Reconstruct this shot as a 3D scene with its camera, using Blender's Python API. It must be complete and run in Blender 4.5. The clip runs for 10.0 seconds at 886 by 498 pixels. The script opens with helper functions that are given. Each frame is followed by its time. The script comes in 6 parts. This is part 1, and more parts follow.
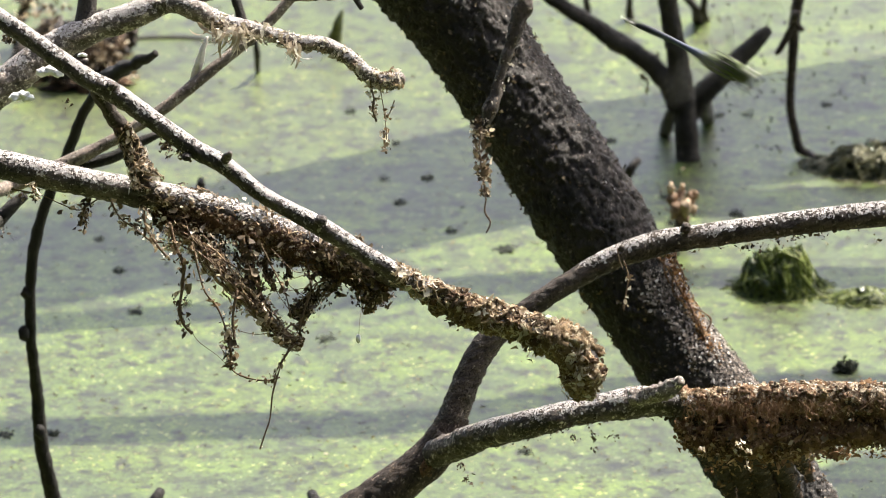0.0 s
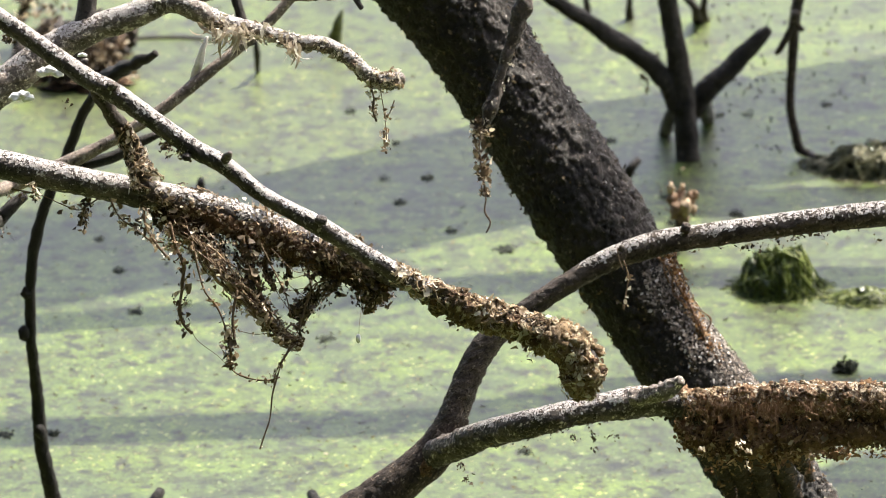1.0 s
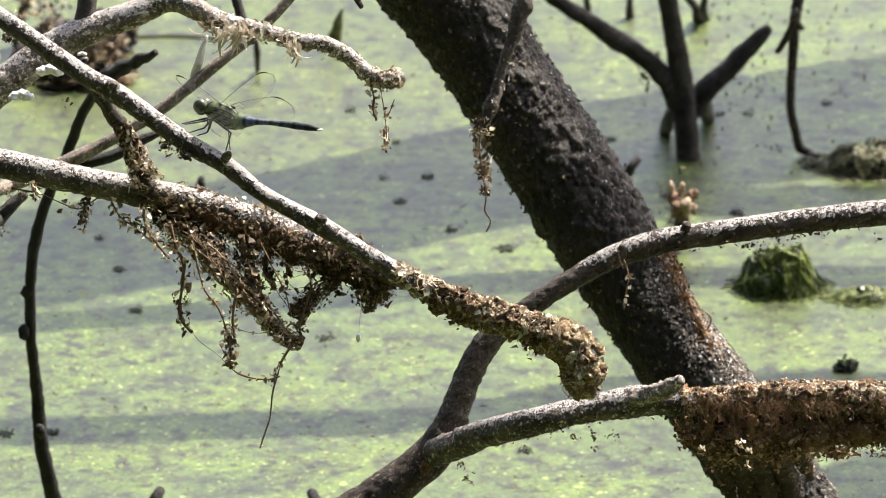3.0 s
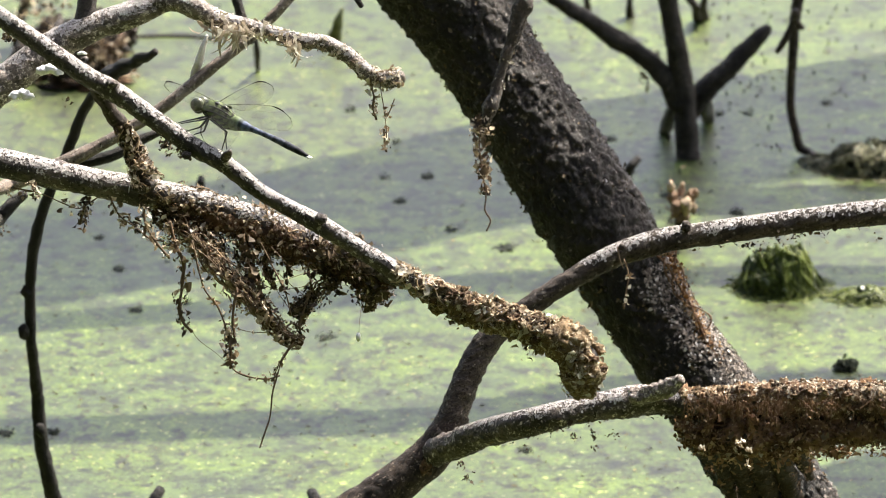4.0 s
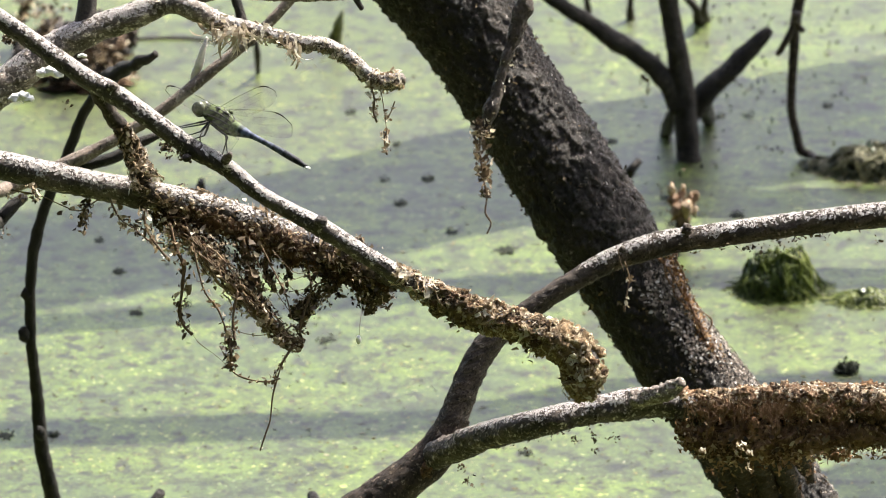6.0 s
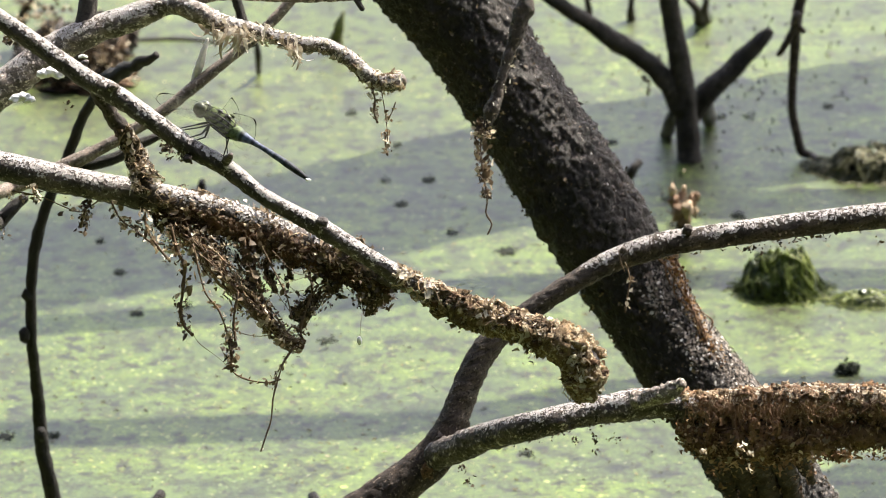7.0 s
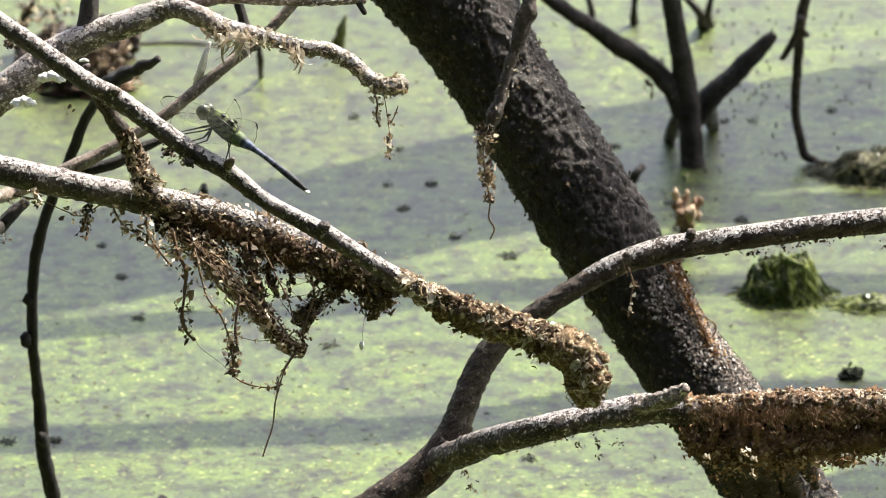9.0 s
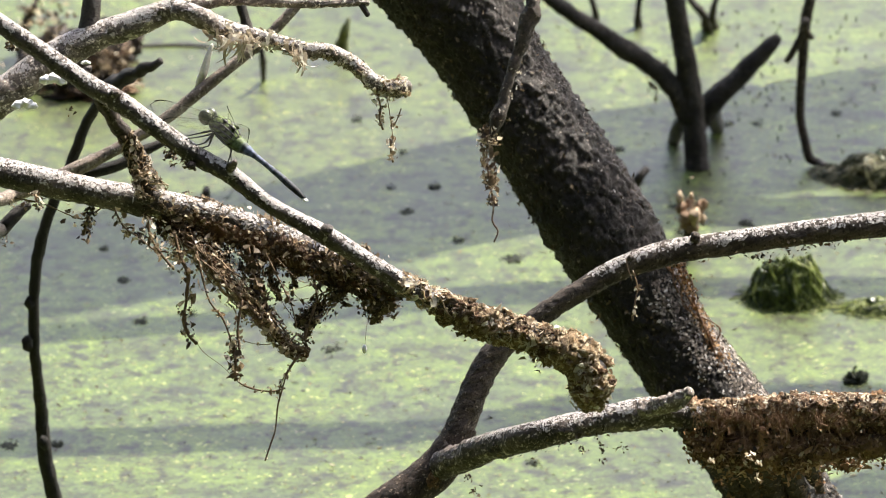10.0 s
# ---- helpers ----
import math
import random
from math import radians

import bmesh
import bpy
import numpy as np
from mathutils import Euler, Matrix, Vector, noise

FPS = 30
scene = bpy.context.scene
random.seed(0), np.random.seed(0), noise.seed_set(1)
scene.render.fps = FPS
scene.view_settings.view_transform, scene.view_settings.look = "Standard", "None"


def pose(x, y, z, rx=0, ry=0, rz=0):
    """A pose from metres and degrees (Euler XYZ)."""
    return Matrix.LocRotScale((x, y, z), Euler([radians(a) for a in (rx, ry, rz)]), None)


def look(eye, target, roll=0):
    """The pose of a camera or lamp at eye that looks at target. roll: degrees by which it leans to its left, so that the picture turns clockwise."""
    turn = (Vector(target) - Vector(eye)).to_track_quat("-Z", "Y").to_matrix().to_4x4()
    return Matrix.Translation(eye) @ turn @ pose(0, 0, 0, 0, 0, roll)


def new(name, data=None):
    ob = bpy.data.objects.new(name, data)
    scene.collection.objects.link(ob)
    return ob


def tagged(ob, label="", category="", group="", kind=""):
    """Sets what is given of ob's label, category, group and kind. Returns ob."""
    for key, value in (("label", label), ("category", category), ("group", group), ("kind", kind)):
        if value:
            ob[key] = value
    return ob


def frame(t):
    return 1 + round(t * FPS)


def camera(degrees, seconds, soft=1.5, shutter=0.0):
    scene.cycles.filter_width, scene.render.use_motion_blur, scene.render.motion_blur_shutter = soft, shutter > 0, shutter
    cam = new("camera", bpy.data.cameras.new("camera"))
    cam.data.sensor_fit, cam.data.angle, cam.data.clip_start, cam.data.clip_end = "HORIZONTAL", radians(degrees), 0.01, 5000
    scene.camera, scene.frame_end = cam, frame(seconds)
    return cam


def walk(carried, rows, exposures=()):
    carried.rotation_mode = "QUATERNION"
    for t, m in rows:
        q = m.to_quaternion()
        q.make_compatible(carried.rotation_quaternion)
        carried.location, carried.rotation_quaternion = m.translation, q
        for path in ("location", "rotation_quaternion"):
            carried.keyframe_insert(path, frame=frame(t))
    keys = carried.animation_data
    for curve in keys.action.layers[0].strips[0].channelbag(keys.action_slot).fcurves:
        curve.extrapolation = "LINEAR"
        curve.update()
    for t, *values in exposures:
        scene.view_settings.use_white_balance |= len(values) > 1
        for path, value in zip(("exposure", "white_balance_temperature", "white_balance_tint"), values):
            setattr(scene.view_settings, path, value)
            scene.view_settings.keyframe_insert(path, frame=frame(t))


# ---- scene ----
# ---- camera and its way ----
cam = camera(7.0, 10.0, soft=0.9, shutter=0.25)
cam.data.dof.use_dof = True
cam.data.dof.focus_distance, cam.data.dof.aperture_fstop = 2.7, 45
walk(cam, [
    (0, pose(0.0000, 0.0000, 1.2000, 70.0000, 0, 0.0000)),
    (0.5, pose(0.0000, 0.0001, 1.1999, 70.0003, 0, -0.0000)),
    (1, pose(0.0000, -0.0001, 1.2000, 70.0003, 0, -0.0003)),
    (1.5, pose(0.0000, 0.0012, 1.1996, 70.0000, 0, 0.0005)),
    (2, pose(0.0000, 0.0014, 1.1995, 69.9947, 0, 0.0004)),
    (2.5, pose(0.0000, 0.0011, 1.1996, 69.9935, 0, 0.0005)),
    (4, pose(0.0000, 0.0012, 1.1996, 69.9863, 0, 0.0005)),
    (4.5, pose(0.0000, 0.0012, 1.1996, 69.9863, 0, 0.0005)),
    (5, pose(0.0000, 0.0012, 1.1995, 69.9927, 0, 0.0005)),
    (5.5, pose(0.0000, 0.0039, 1.1986, 70.0013, 0, 0.0019)),
    (7, pose(0.0000, 0.0041, 1.1985, 70.0145, 0, 0.0104)),
    (7.5, pose(0.0000, 0.0089, 1.1968, 70.0181, 0, 0.0145)),
    (8, pose(0.0000, 0.0087, 1.1968, 70.0275, 0, 0.0176)),
    (8.5, pose(0.0000, 0.0088, 1.1968, 70.0372, 0, 0.0219)),
    (9, pose(0.0000, 0.0129, 1.1953, 70.0503, 0, 0.0319)),
    (9.5, pose(0.0000, 0.0188, 1.1931, 70.0639, 0, 0.0472)),
    (10, pose(0.0000, 0.0248, 1.1910, 70.0748, 0, 0.0600)),
])

# ---- light ----
SUN = Vector((0.43, 0.44, 0.79)).normalized()
world = bpy.data.worlds.new("sky")
scene.world = world
world.use_nodes = True
wn = world.node_tree.nodes
sky = wn.new("ShaderNodeTexSky")
sky.sky_type, sky.sun_disc, sky.dust_density = "NISHITA", False, 4.0
sky.sun_elevation, sky.sun_rotation = math.asin(SUN.z), math.atan2(SUN.x, SUN.y)
wn["Background"].inputs["Strength"].default_value = 0.15
world.node_tree.links.new(sky.outputs[0], wn["Background"].inputs["Color"])
sun = new("sun", bpy.data.lights.new("sun", "SUN"))
sun.data.energy, sun.data.angle, sun.data.color = 4.6, radians(0.55), (1.0, 0.94, 0.83)
sun.matrix_world = look(SUN * 6, (0, 0, 0))
scene.view_settings.exposure = 1.52


# ---- materials ----
def material(name):
    m = bpy.data.materials.new(name)
    m.use_nodes = True
    return m, m.node_tree.nodes, m.node_tree.links, m.node_tree.nodes["Principled BSDF"]


def ramp(nodes, links, value, stops):
    r = nodes.new("ShaderNodeValToRGB")
    while len(r.color_ramp.elements) < len(stops):
        r.color_ramp.elements.new(0.5)
    for e, (at, colour) in zip(r.color_ramp.elements, stops):
        e.position, e.color = at, (*colour, 1)
    links.new(value, r.inputs[0])
    return r.outputs[0]


def noise_tex(nodes, links, scale, detail=4.0, rough=0.6, kind="ShaderNodeTexNoise"):
    c = nodes.new("ShaderNodeTexCoord")
    n = nodes.new(kind)
    n.inputs["Scale"].default_value = scale
    if kind == "ShaderNodeTexNoise":
        n.inputs["Detail"].default_value, n.inputs["Roughness"].default_value = detail, rough
    links.new(c.outputs["Object"], n.inputs["Vector"])
    return n


def mixed(nodes, links, factor, a, b, blend="MIX"):
    m = nodes.new("ShaderNodeMix")
    m.data_type, m.blend_type = "RGBA", blend
    for socket, v in ((m.inputs[0], factor), (m.inputs[6], a), (m.inputs[7], b)):
        if isinstance(v, (int, float)):
            socket.default_value = v
        elif isinstance(v, tuple):
            socket.default_value = (*v, 1)
        else:
            links.new(v, socket)
    return m.outputs[2]


def bumped(nodes, links, shader, height, strength, distance):
    b = nodes.new("ShaderNodeBump")
    b.inputs["Strength"].default_value, b.inputs["Distance"].default_value = strength, distance
    links.new(height, b.inputs["Height"])
    links.new(b.outputs[0], shader.inputs["Normal"])


def bark_material(name, dark, mid, pale, spots=0.62, scale=1.0, rough=0.85, spec=0.7, tilt=None, relief=0.0014):
    """Weathered bark: two scales of brown, crisp pale lichen specks, small dark pores, fibres along a limb that rises by tilt degrees."""
    m, n, l, p = material(name)
    big = noise_tex(n, l, 70 * scale, 5)
    fine = noise_tex(n, l, 650 * scale, 8, 0.75)
    col = ramp(n, l, big.outputs[0], [(0.33, dark), (0.62, mid)])
    lich = noise_tex(n, l, 480 * scale, 6, 0.72)
    mask = ramp(n, l, lich.outputs[0], [(spots - 0.03, (0, 0, 0)), (spots + 0.03, (1, 1, 1))])
    col = mixed(n, l, mask, col, pale)
    pore = noise_tex(n, l, 900 * scale, 3, 0.6)
    pit = ramp(n, l, pore.outputs[0], [(0.36, (0.22, 0.2, 0.19)), (0.44, (1, 1, 1))])
    col = mixed(n, l, 0.9, col, pit, "MULTIPLY")
    grain = ramp(n, l, fine.outputs[0], [(0.35, (0.6, 0.59, 0.58)), (0.62, (1.25, 1.22, 1.18))])
    col = mixed(n, l, 0.8, col, grain, "MULTIPLY")
    height = fine.outputs[0]
    if tilt is not None:
        fibre = noise_tex(n, l, 520 * scale, 5, 0.65)
        turn = n.new("ShaderNodeMapping")
        turn.vector_type = "TEXTURE"
        turn.inputs["Rotation"].default_value = (0, -radians(tilt), 0)
        turn.inputs["Scale"].default_value = (7.0, 1.0, 1.0)
        l.new(fibre.inputs["Vector"].links[0].from_socket, turn.inputs["Vector"])
        l.new(turn.outputs[0], fibre.inputs["Vector"])
        streak = ramp(n, l, fibre.outputs[0], [(0.34, (0.42, 0.4, 0.39)), (0.5, (0.95, 0.94, 0.93)), (0.64, (1.5, 1.47, 1.42))])
        col = mixed(n, l, 0.85, col, streak, "MULTIPLY")
        height = mixed(n, l, 0.5, fine.outputs[0], fibre.outputs[0])
    l.new(col, p.inputs["Base Color"])
    p.inputs["Roughness"].default_value = rough
    p.inputs["Specular IOR Level"].default_value = spec
    bumped(n, l, p, height, 1.0, relief / scale)
    return m


def flake_material(name, stops, rough=0.7, through_light=0.25):
    """Dry leaf scraps, each of its own tone, a little light passing through."""
    m, n, l, p = material(name)
    g = n.new("ShaderNodeNewGeometry")
    col = ramp(n, l, g.outputs["Random Per Island"], stops)
    t = noise_tex(n, l, 900, 3)
    shade = ramp(n, l, t.outputs[0], [(0.3, (0.6, 0.58, 0.55)), (0.7, (1.1, 1.1, 1.1))])
    col = mixed(n, l, 0.7, col, shade, "MULTIPLY")
    l.new(col, p.inputs["Base Color"])
    p.inputs["Roughness"].default_value = rough
    p.inputs["Specular IOR Level"].default_value = 0.35
    tr = n.new("ShaderNodeBsdfTranslucent")
    l.new(col, tr.inputs["Color"])
    mix = n.new("ShaderNodeMixShader")
    mix.inputs[0].default_value = through_light
    l.new(p.outputs[0], mix.inputs[1])
    l.new(tr.outputs[0], mix.inputs[2])
    l.new(mix.outputs[0], n["Material Output"].inputs[0])
    return m


def plain_material(name, colour, rough=0.5, spec=0.5, vary=0.35, scale=700, metal=0.0):
    m, n, l, p = material(name)
    t = noise_tex(n, l, scale, 4)
    a = tuple(c * (1 - vary) for c in colour)
    b = tuple(min(1, c * (1 + vary)) for c in colour)
    l.new(ramp(n, l, t.outputs[0], [(0.3, a), (0.7, b)]), p.inputs["Base Color"])
    p.inputs["Roughness"].default_value, p.inputs["Metallic"].default_value = rough, metal
    p.inputs["Specular IOR Level"].default_value = spec
    bumped(n, l, p, t.outputs[0], 0.3, 0.0002)
    return m


BARK = bark_material("grey_bark", (0.024, 0.018, 0.016), (0.1, 0.08, 0.071), (0.46, 0.42, 0.39), 0.6, rough=0.5, spec=0.3, tilt=-30, relief=0.0011)
BARK_BOUGH = bark_material("grey_bough_bark", (0.026, 0.02, 0.017), (0.11, 0.088, 0.077), (0.48, 0.44, 0.4), 0.595, rough=0.5, spec=0.3, tilt=-14, relief=0.0011)
BARK_ROUGH = bark_material("scaly_bark", (0.045, 0.035, 0.029), (0.22, 0.182, 0.155), (0.58, 0.53, 0.47), 0.56, 1.2, rough=0.5, spec=0.35, tilt=22, relief=0.001)
BARK_ARM = bark_material("speckled_arm_bark", (0.024, 0.018, 0.015), (0.11, 0.088, 0.074), (0.48, 0.42, 0.37), 0.58, 1.1, rough=0.55, spec=0.3, tilt=14, relief=0.001)
BARK_TRUNK = bark_material("trunk_bark", (0.012, 0.0092, 0.0072), (0.041, 0.0315, 0.0255), (0.22, 0.19, 0.165), 0.62, 0.6, rough=0.5, spec=0.38)
BARK_FORK = bark_material("fork_bark", (0.024, 0.018, 0.014), (0.085, 0.066, 0.053), (0.3, 0.26, 0.22), 0.63, rough=0.6, spec=0.25, tilt=25)
BARK_STEM = bark_material("damp_fork_bark", (0.016, 0.011, 0.008), (0.058, 0.041, 0.029), (0.3, 0.24, 0.19), 0.6, rough=0.65, spec=0.22, tilt=60)
BARK_STUMP = bark_material("stump_bark", (0.024, 0.019, 0.016), (0.07, 0.057, 0.047), (0.2, 0.17, 0.14), 0.64, 0.7, rough=0.65, spec=0.35)
BARK_TWIG = bark_material("brown_twig_bark", (0.018, 0.012, 0.009), (0.07, 0.049, 0.036), (0.3, 0.235, 0.18), 0.61, rough=0.55, spec=0.4)
CRUST = bark_material("weed_crust", (0.07, 0.042, 0.022), (0.3, 0.205, 0.108), (0.64, 0.54, 0.37), 0.56, 0.8, rough=0.65, spec=0.25)
CRUST_BROWN = bark_material("brown_weed_crust", (0.03, 0.015, 0.008), (0.13, 0.07, 0.034), (0.44, 0.31, 0.18), 0.58, 0.9, rough=0.7, spec=0.25)
CRUST_RUST = bark_material("rust_weed_crust", (0.07, 0.039, 0.022), (0.26, 0.155, 0.088), (0.6, 0.49, 0.34), 0.57, 0.9, rough=0.75, spec=0.25)
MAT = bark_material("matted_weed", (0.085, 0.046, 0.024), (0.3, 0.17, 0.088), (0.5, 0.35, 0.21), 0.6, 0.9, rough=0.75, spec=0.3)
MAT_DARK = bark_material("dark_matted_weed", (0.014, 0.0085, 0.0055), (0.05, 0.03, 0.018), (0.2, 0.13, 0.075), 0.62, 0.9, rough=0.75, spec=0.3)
BARK_PALE = bark_material("pale_bark", (0.1, 0.078, 0.062), (0.27, 0.22, 0.18), (0.5, 0.45, 0.4), 0.6, rough=0.6, spec=0.3, tilt=30)
BARK_WET = bark_material("wet_bark", (0.012, 0.0098, 0.008), (0.038, 0.03, 0.025), (0.12, 0.1, 0.085), 0.66, 0.8, rough=0.65, spec=0.35)
BARK_DARK = bark_material("black_wet_bark", (0.007, 0.006, 0.005), (0.02, 0.016, 0.013), (0.08, 0.065, 0.05), 0.66, 0.8, rough=0.6, spec=0.3)
FRESH_WOOD = plain_material("bare_wood", (0.76, 0.7, 0.63), 0.7, 0.3, 0.2)
FUNGUS = plain_material("white_fungus", (0.8, 0.78, 0.77), 0.8, 0.2, 0.08)
THREAD = plain_material("dry_rootlet", (0.13, 0.085, 0.05), 0.7, 0.3)
ROOT_ORANGE = plain_material("rust_rootlet", (0.17, 0.098, 0.056), 0.7, 0.3, 0.5)
ROOT_TAN = plain_material("tan_rootlet", (0.3, 0.215, 0.13), 0.65, 0.3, 0.6, 300)
FLAKES = flake_material("dry_duckweed", [(0.0, (0.07, 0.048, 0.029)), (0.2, (0.21, 0.15, 0.09)), (0.45, (0.46, 0.37, 0.25)), (0.7, (0.68, 0.6, 0.47)), (0.97, (0.84, 0.79, 0.68))], 0.55, 0.45)
FLAKES_BROWN = flake_material("brown_crust", [(0.0, (0.032, 0.022, 0.014)), (0.4, (0.14, 0.1, 0.062)), (0.75, (0.38, 0.295, 0.195)), (0.97, (0.78, 0.68, 0.52))], 0.55, 0.42)
FLAKES_PALE = flake_material("pale_scraps", [(0.0, (0.24, 0.19, 0.13)), (0.4, (0.5, 0.43, 0.33)), (0.97, (0.76, 0.71, 0.62))])
# pale scales whose colour paints in the sunlit tops of the branches
SUNLIT_LICHEN = flake_material("sunlit_pale_lichen", [(0.0, (0.36, 0.33, 0.31)), (0.3, (0.5, 0.465, 0.445)), (0.8, (0.6, 0.565, 0.545)), (0.97, (0.72, 0.69, 0.67))], 0.8, 0.0)
# scales paler than the bark, for sun glints painted on the trunk's flank
SUNLIT_TRUNK_LICHEN = flake_material("sunlit_flank_lichen", [(0.0, (0.07, 0.054, 0.043)), (0.45, (0.19, 0.155, 0.128)), (0.85, (0.34, 0.3, 0.265)), (0.98, (0.66, 0.63, 0.59))], 0.85, 0.0)
MOSS_DARK = flake_material("dark_moss", [(0.0, (0.024, 0.017, 0.011)), (0.6, (0.085, 0.06, 0.036)), (0.97, (0.24, 0.18, 0.11))], 0.7, 0.15)
FOLD_FLAKES = flake_material("red_brown_weed", [(0.0, (0.08, 0.043, 0.024)), (0.5, (0.27, 0.155, 0.085)), (0.9, (0.48, 0.33, 0.2)), (0.98, (0.7, 0.58, 0.42))], 0.7, 0.4)
ALGAE = flake_material("wet_algae", [(0.0, (0.02, 0.028, 0.008)), (0.4, (0.085, 0.115, 0.022)), (0.75, (0.19, 0.24, 0.05)), (0.98, (0.32, 0.36, 0.11))], 0.35, 0.3)
ALGAE_TAN = flake_material("olive_weed", [(0.0, (0.02, 0.02, 0.009)), (0.4, (0.1, 0.1, 0.042)), (0.75, (0.24, 0.23, 0.11)), (0.98, (0.5, 0.47, 0.32))], 0.4, 0.25)
ALGAE_BROWN = flake_material("brown_algae", [(0.0, (0.01, 0.013, 0.008)), (0.6, (0.03, 0.038, 0.02)), (0.97, (0.08, 0.085, 0.045))], 0.9, 0.1)
ALGAE_CORE = plain_material("algae_core", (0.035, 0.05, 0.012), 0.35, 0.5, 0.5, 300)
OLIVE_LEAF = plain_material("olive_leaf", (0.15, 0.16, 0.07), 0.6, 0.3, 0.4, 200)
BUD_PALE = plain_material("pale_bud", (0.4, 0.3, 0.2), 0.7, 0.3, 0.5, 400)
BUD = plain_material("brown_bud", (0.2, 0.125, 0.075), 0.7, 0.3, 0.4, 500)


def weed_tone(n, l, col):
    """The patchiness of the weed cover: wide tints, mid-sized smears, small rotten flecks."""
    patch = noise_tex(n, l, 14, 6, 0.62)
    tone = ramp(n, l, patch.outputs[0], [(0.34, (0.62, 0.62, 0.8)), (0.46, (0.85, 0.85, 0.92)), (0.55, (1.06, 1.05, 0.88)), (0.66, (1.14, 1.12, 0.84))])
    col = mixed(n, l, 1.0, col, tone, "MULTIPLY")
    mid = noise_tex(n, l, 38, 5, 0.65)
    smear = ramp(n, l, mid.outputs[0], [(0.37, (0.46, 0.42, 0.4)), (0.48, (0.85, 0.83, 0.83)), (0.62, (1.18, 1.18, 1.0))])
    col = mixed(n, l, 1.0, col, smear, "MULTIPLY")
    fleck = noise_tex(n, l, 95, 4, 0.62)
    rot = ramp(n, l, fleck.outputs[0], [(0.37, (0.22, 0.18, 0.1)), (0.44, (0.66, 0.6, 0.48)), (0.52, (0.98, 0.98, 0.98)), (0.66, (1.12, 1.1, 1.06))])
    col = mixed(n, l, 1.0, col, rot, "MULTIPLY")
    # a broad patch far out, darker and less green
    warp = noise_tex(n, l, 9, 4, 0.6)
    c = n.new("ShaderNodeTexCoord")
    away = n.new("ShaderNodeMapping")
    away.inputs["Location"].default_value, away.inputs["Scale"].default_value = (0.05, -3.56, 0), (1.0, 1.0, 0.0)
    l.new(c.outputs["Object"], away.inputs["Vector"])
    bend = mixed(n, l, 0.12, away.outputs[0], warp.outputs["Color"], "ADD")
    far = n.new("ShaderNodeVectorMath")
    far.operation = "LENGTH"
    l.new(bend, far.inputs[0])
    far_tint = ramp(n, l, far.outputs["Value"], [(0.08, (0.84, 0.78, 0.74)), (0.28, (1, 1, 1))])
    return mixed(n, l, 1.0, col, far_tint, "MULTIPLY")


def duckweed_material():
    m, n, l, p = material("duckweed")
    g = n.new("ShaderNodeNewGeometry")
    col = ramp(n, l, g.outputs["Random Per Island"], [(0.0, (0.0366, 0.055, 0.0094)), (0.25, (0.0615, 0.0924, 0.0151)), (0.6, (0.0777, 0.1155, 0.0187)), (0.9, (0.1056, 0.1562, 0.0252)), (0.965, (0.2587, 0.297, 0.108)), (0.985, (0.0539, 0.0418, 0.013))])
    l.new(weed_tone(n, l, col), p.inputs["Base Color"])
    p.inputs["Roughness"].default_value = 0.46
    p.inputs["Specular IOR Level"].default_value = 0.56
    return m


def water_material():
    m, n, l, p = material("pond_water")
    fine = noise_tex(n, l, 380, 3, 0.7)
    weed = ramp(n, l, fine.outputs[0], [(0.36, (0.0474, 0.0704, 0.0122)), (0.6, (0.084, 0.1254, 0.0209))])
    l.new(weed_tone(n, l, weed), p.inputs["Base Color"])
    p.inputs["Roughness"].default_value = 0.46
    p.inputs["Specular IOR Level"].default_value = 0.56
    bumped(n, l, p, fine.outputs[0], 0.1, 0.0003)
    return m


LITTER = flake_material("floating_litter", [(0.0, (0.025, 0.022, 0.012)), (0.4, (0.06, 0.055, 0.022)), (0.7, (0.13, 0.1, 0.035)), (0.93, (0.2, 0.16, 0.06)), (0.985, (0.32, 0.31, 0.22))], 0.5, 0.1)
DUCKWEED, WATER = duckweed_material(), water_material()


# ---- building helpers ----
def thing(name, at, label, category, group="", kind=""):
    ob = new(name)
    ob.empty_display_size = 0.02
    ob.location = at
    return tagged(ob, label, category, group, kind)


def root_place(ob):
    place = Vector((0, 0, 0))
    while ob:
        place += ob.location
        ob = ob.parent
    return place


def part(name, bm, material_, parent, label="", smooth=True, kind=""):
    """Links a bmesh, drawn in world places, as one mesh under a thing or a part."""
    me = bpy.data.meshes.new(name)
    bmesh.ops.translate(bm, verts=bm.verts, vec=-root_place(parent))
    bm.to_mesh(me)
    bm.free()
    if smooth:
        me.polygons.foreach_set("use_smooth", [True] * len(me.polygons))
    me.materials.append(material_)
    ob = new(name, me)
    ob.parent = parent
    return tagged(ob, label, kind=kind)


def part_arrays(name, verts, faces, material_, parent, label="", kind="", smooth=False):
    me = bpy.data.meshes.new(name)
    off = root_place(parent) if parent else Vector((0, 0, 0))
    me.from_pydata((np.asarray(verts) - np.array(off)).tolist(), [], faces)
    if smooth:
        me.polygons.foreach_set("use_smooth", [True] * len(me.polygons))
    me.materials.append(material_)
    ob = new(name, me)
    if parent:
        ob.parent = parent
    return tagged(ob, label, kind=kind)


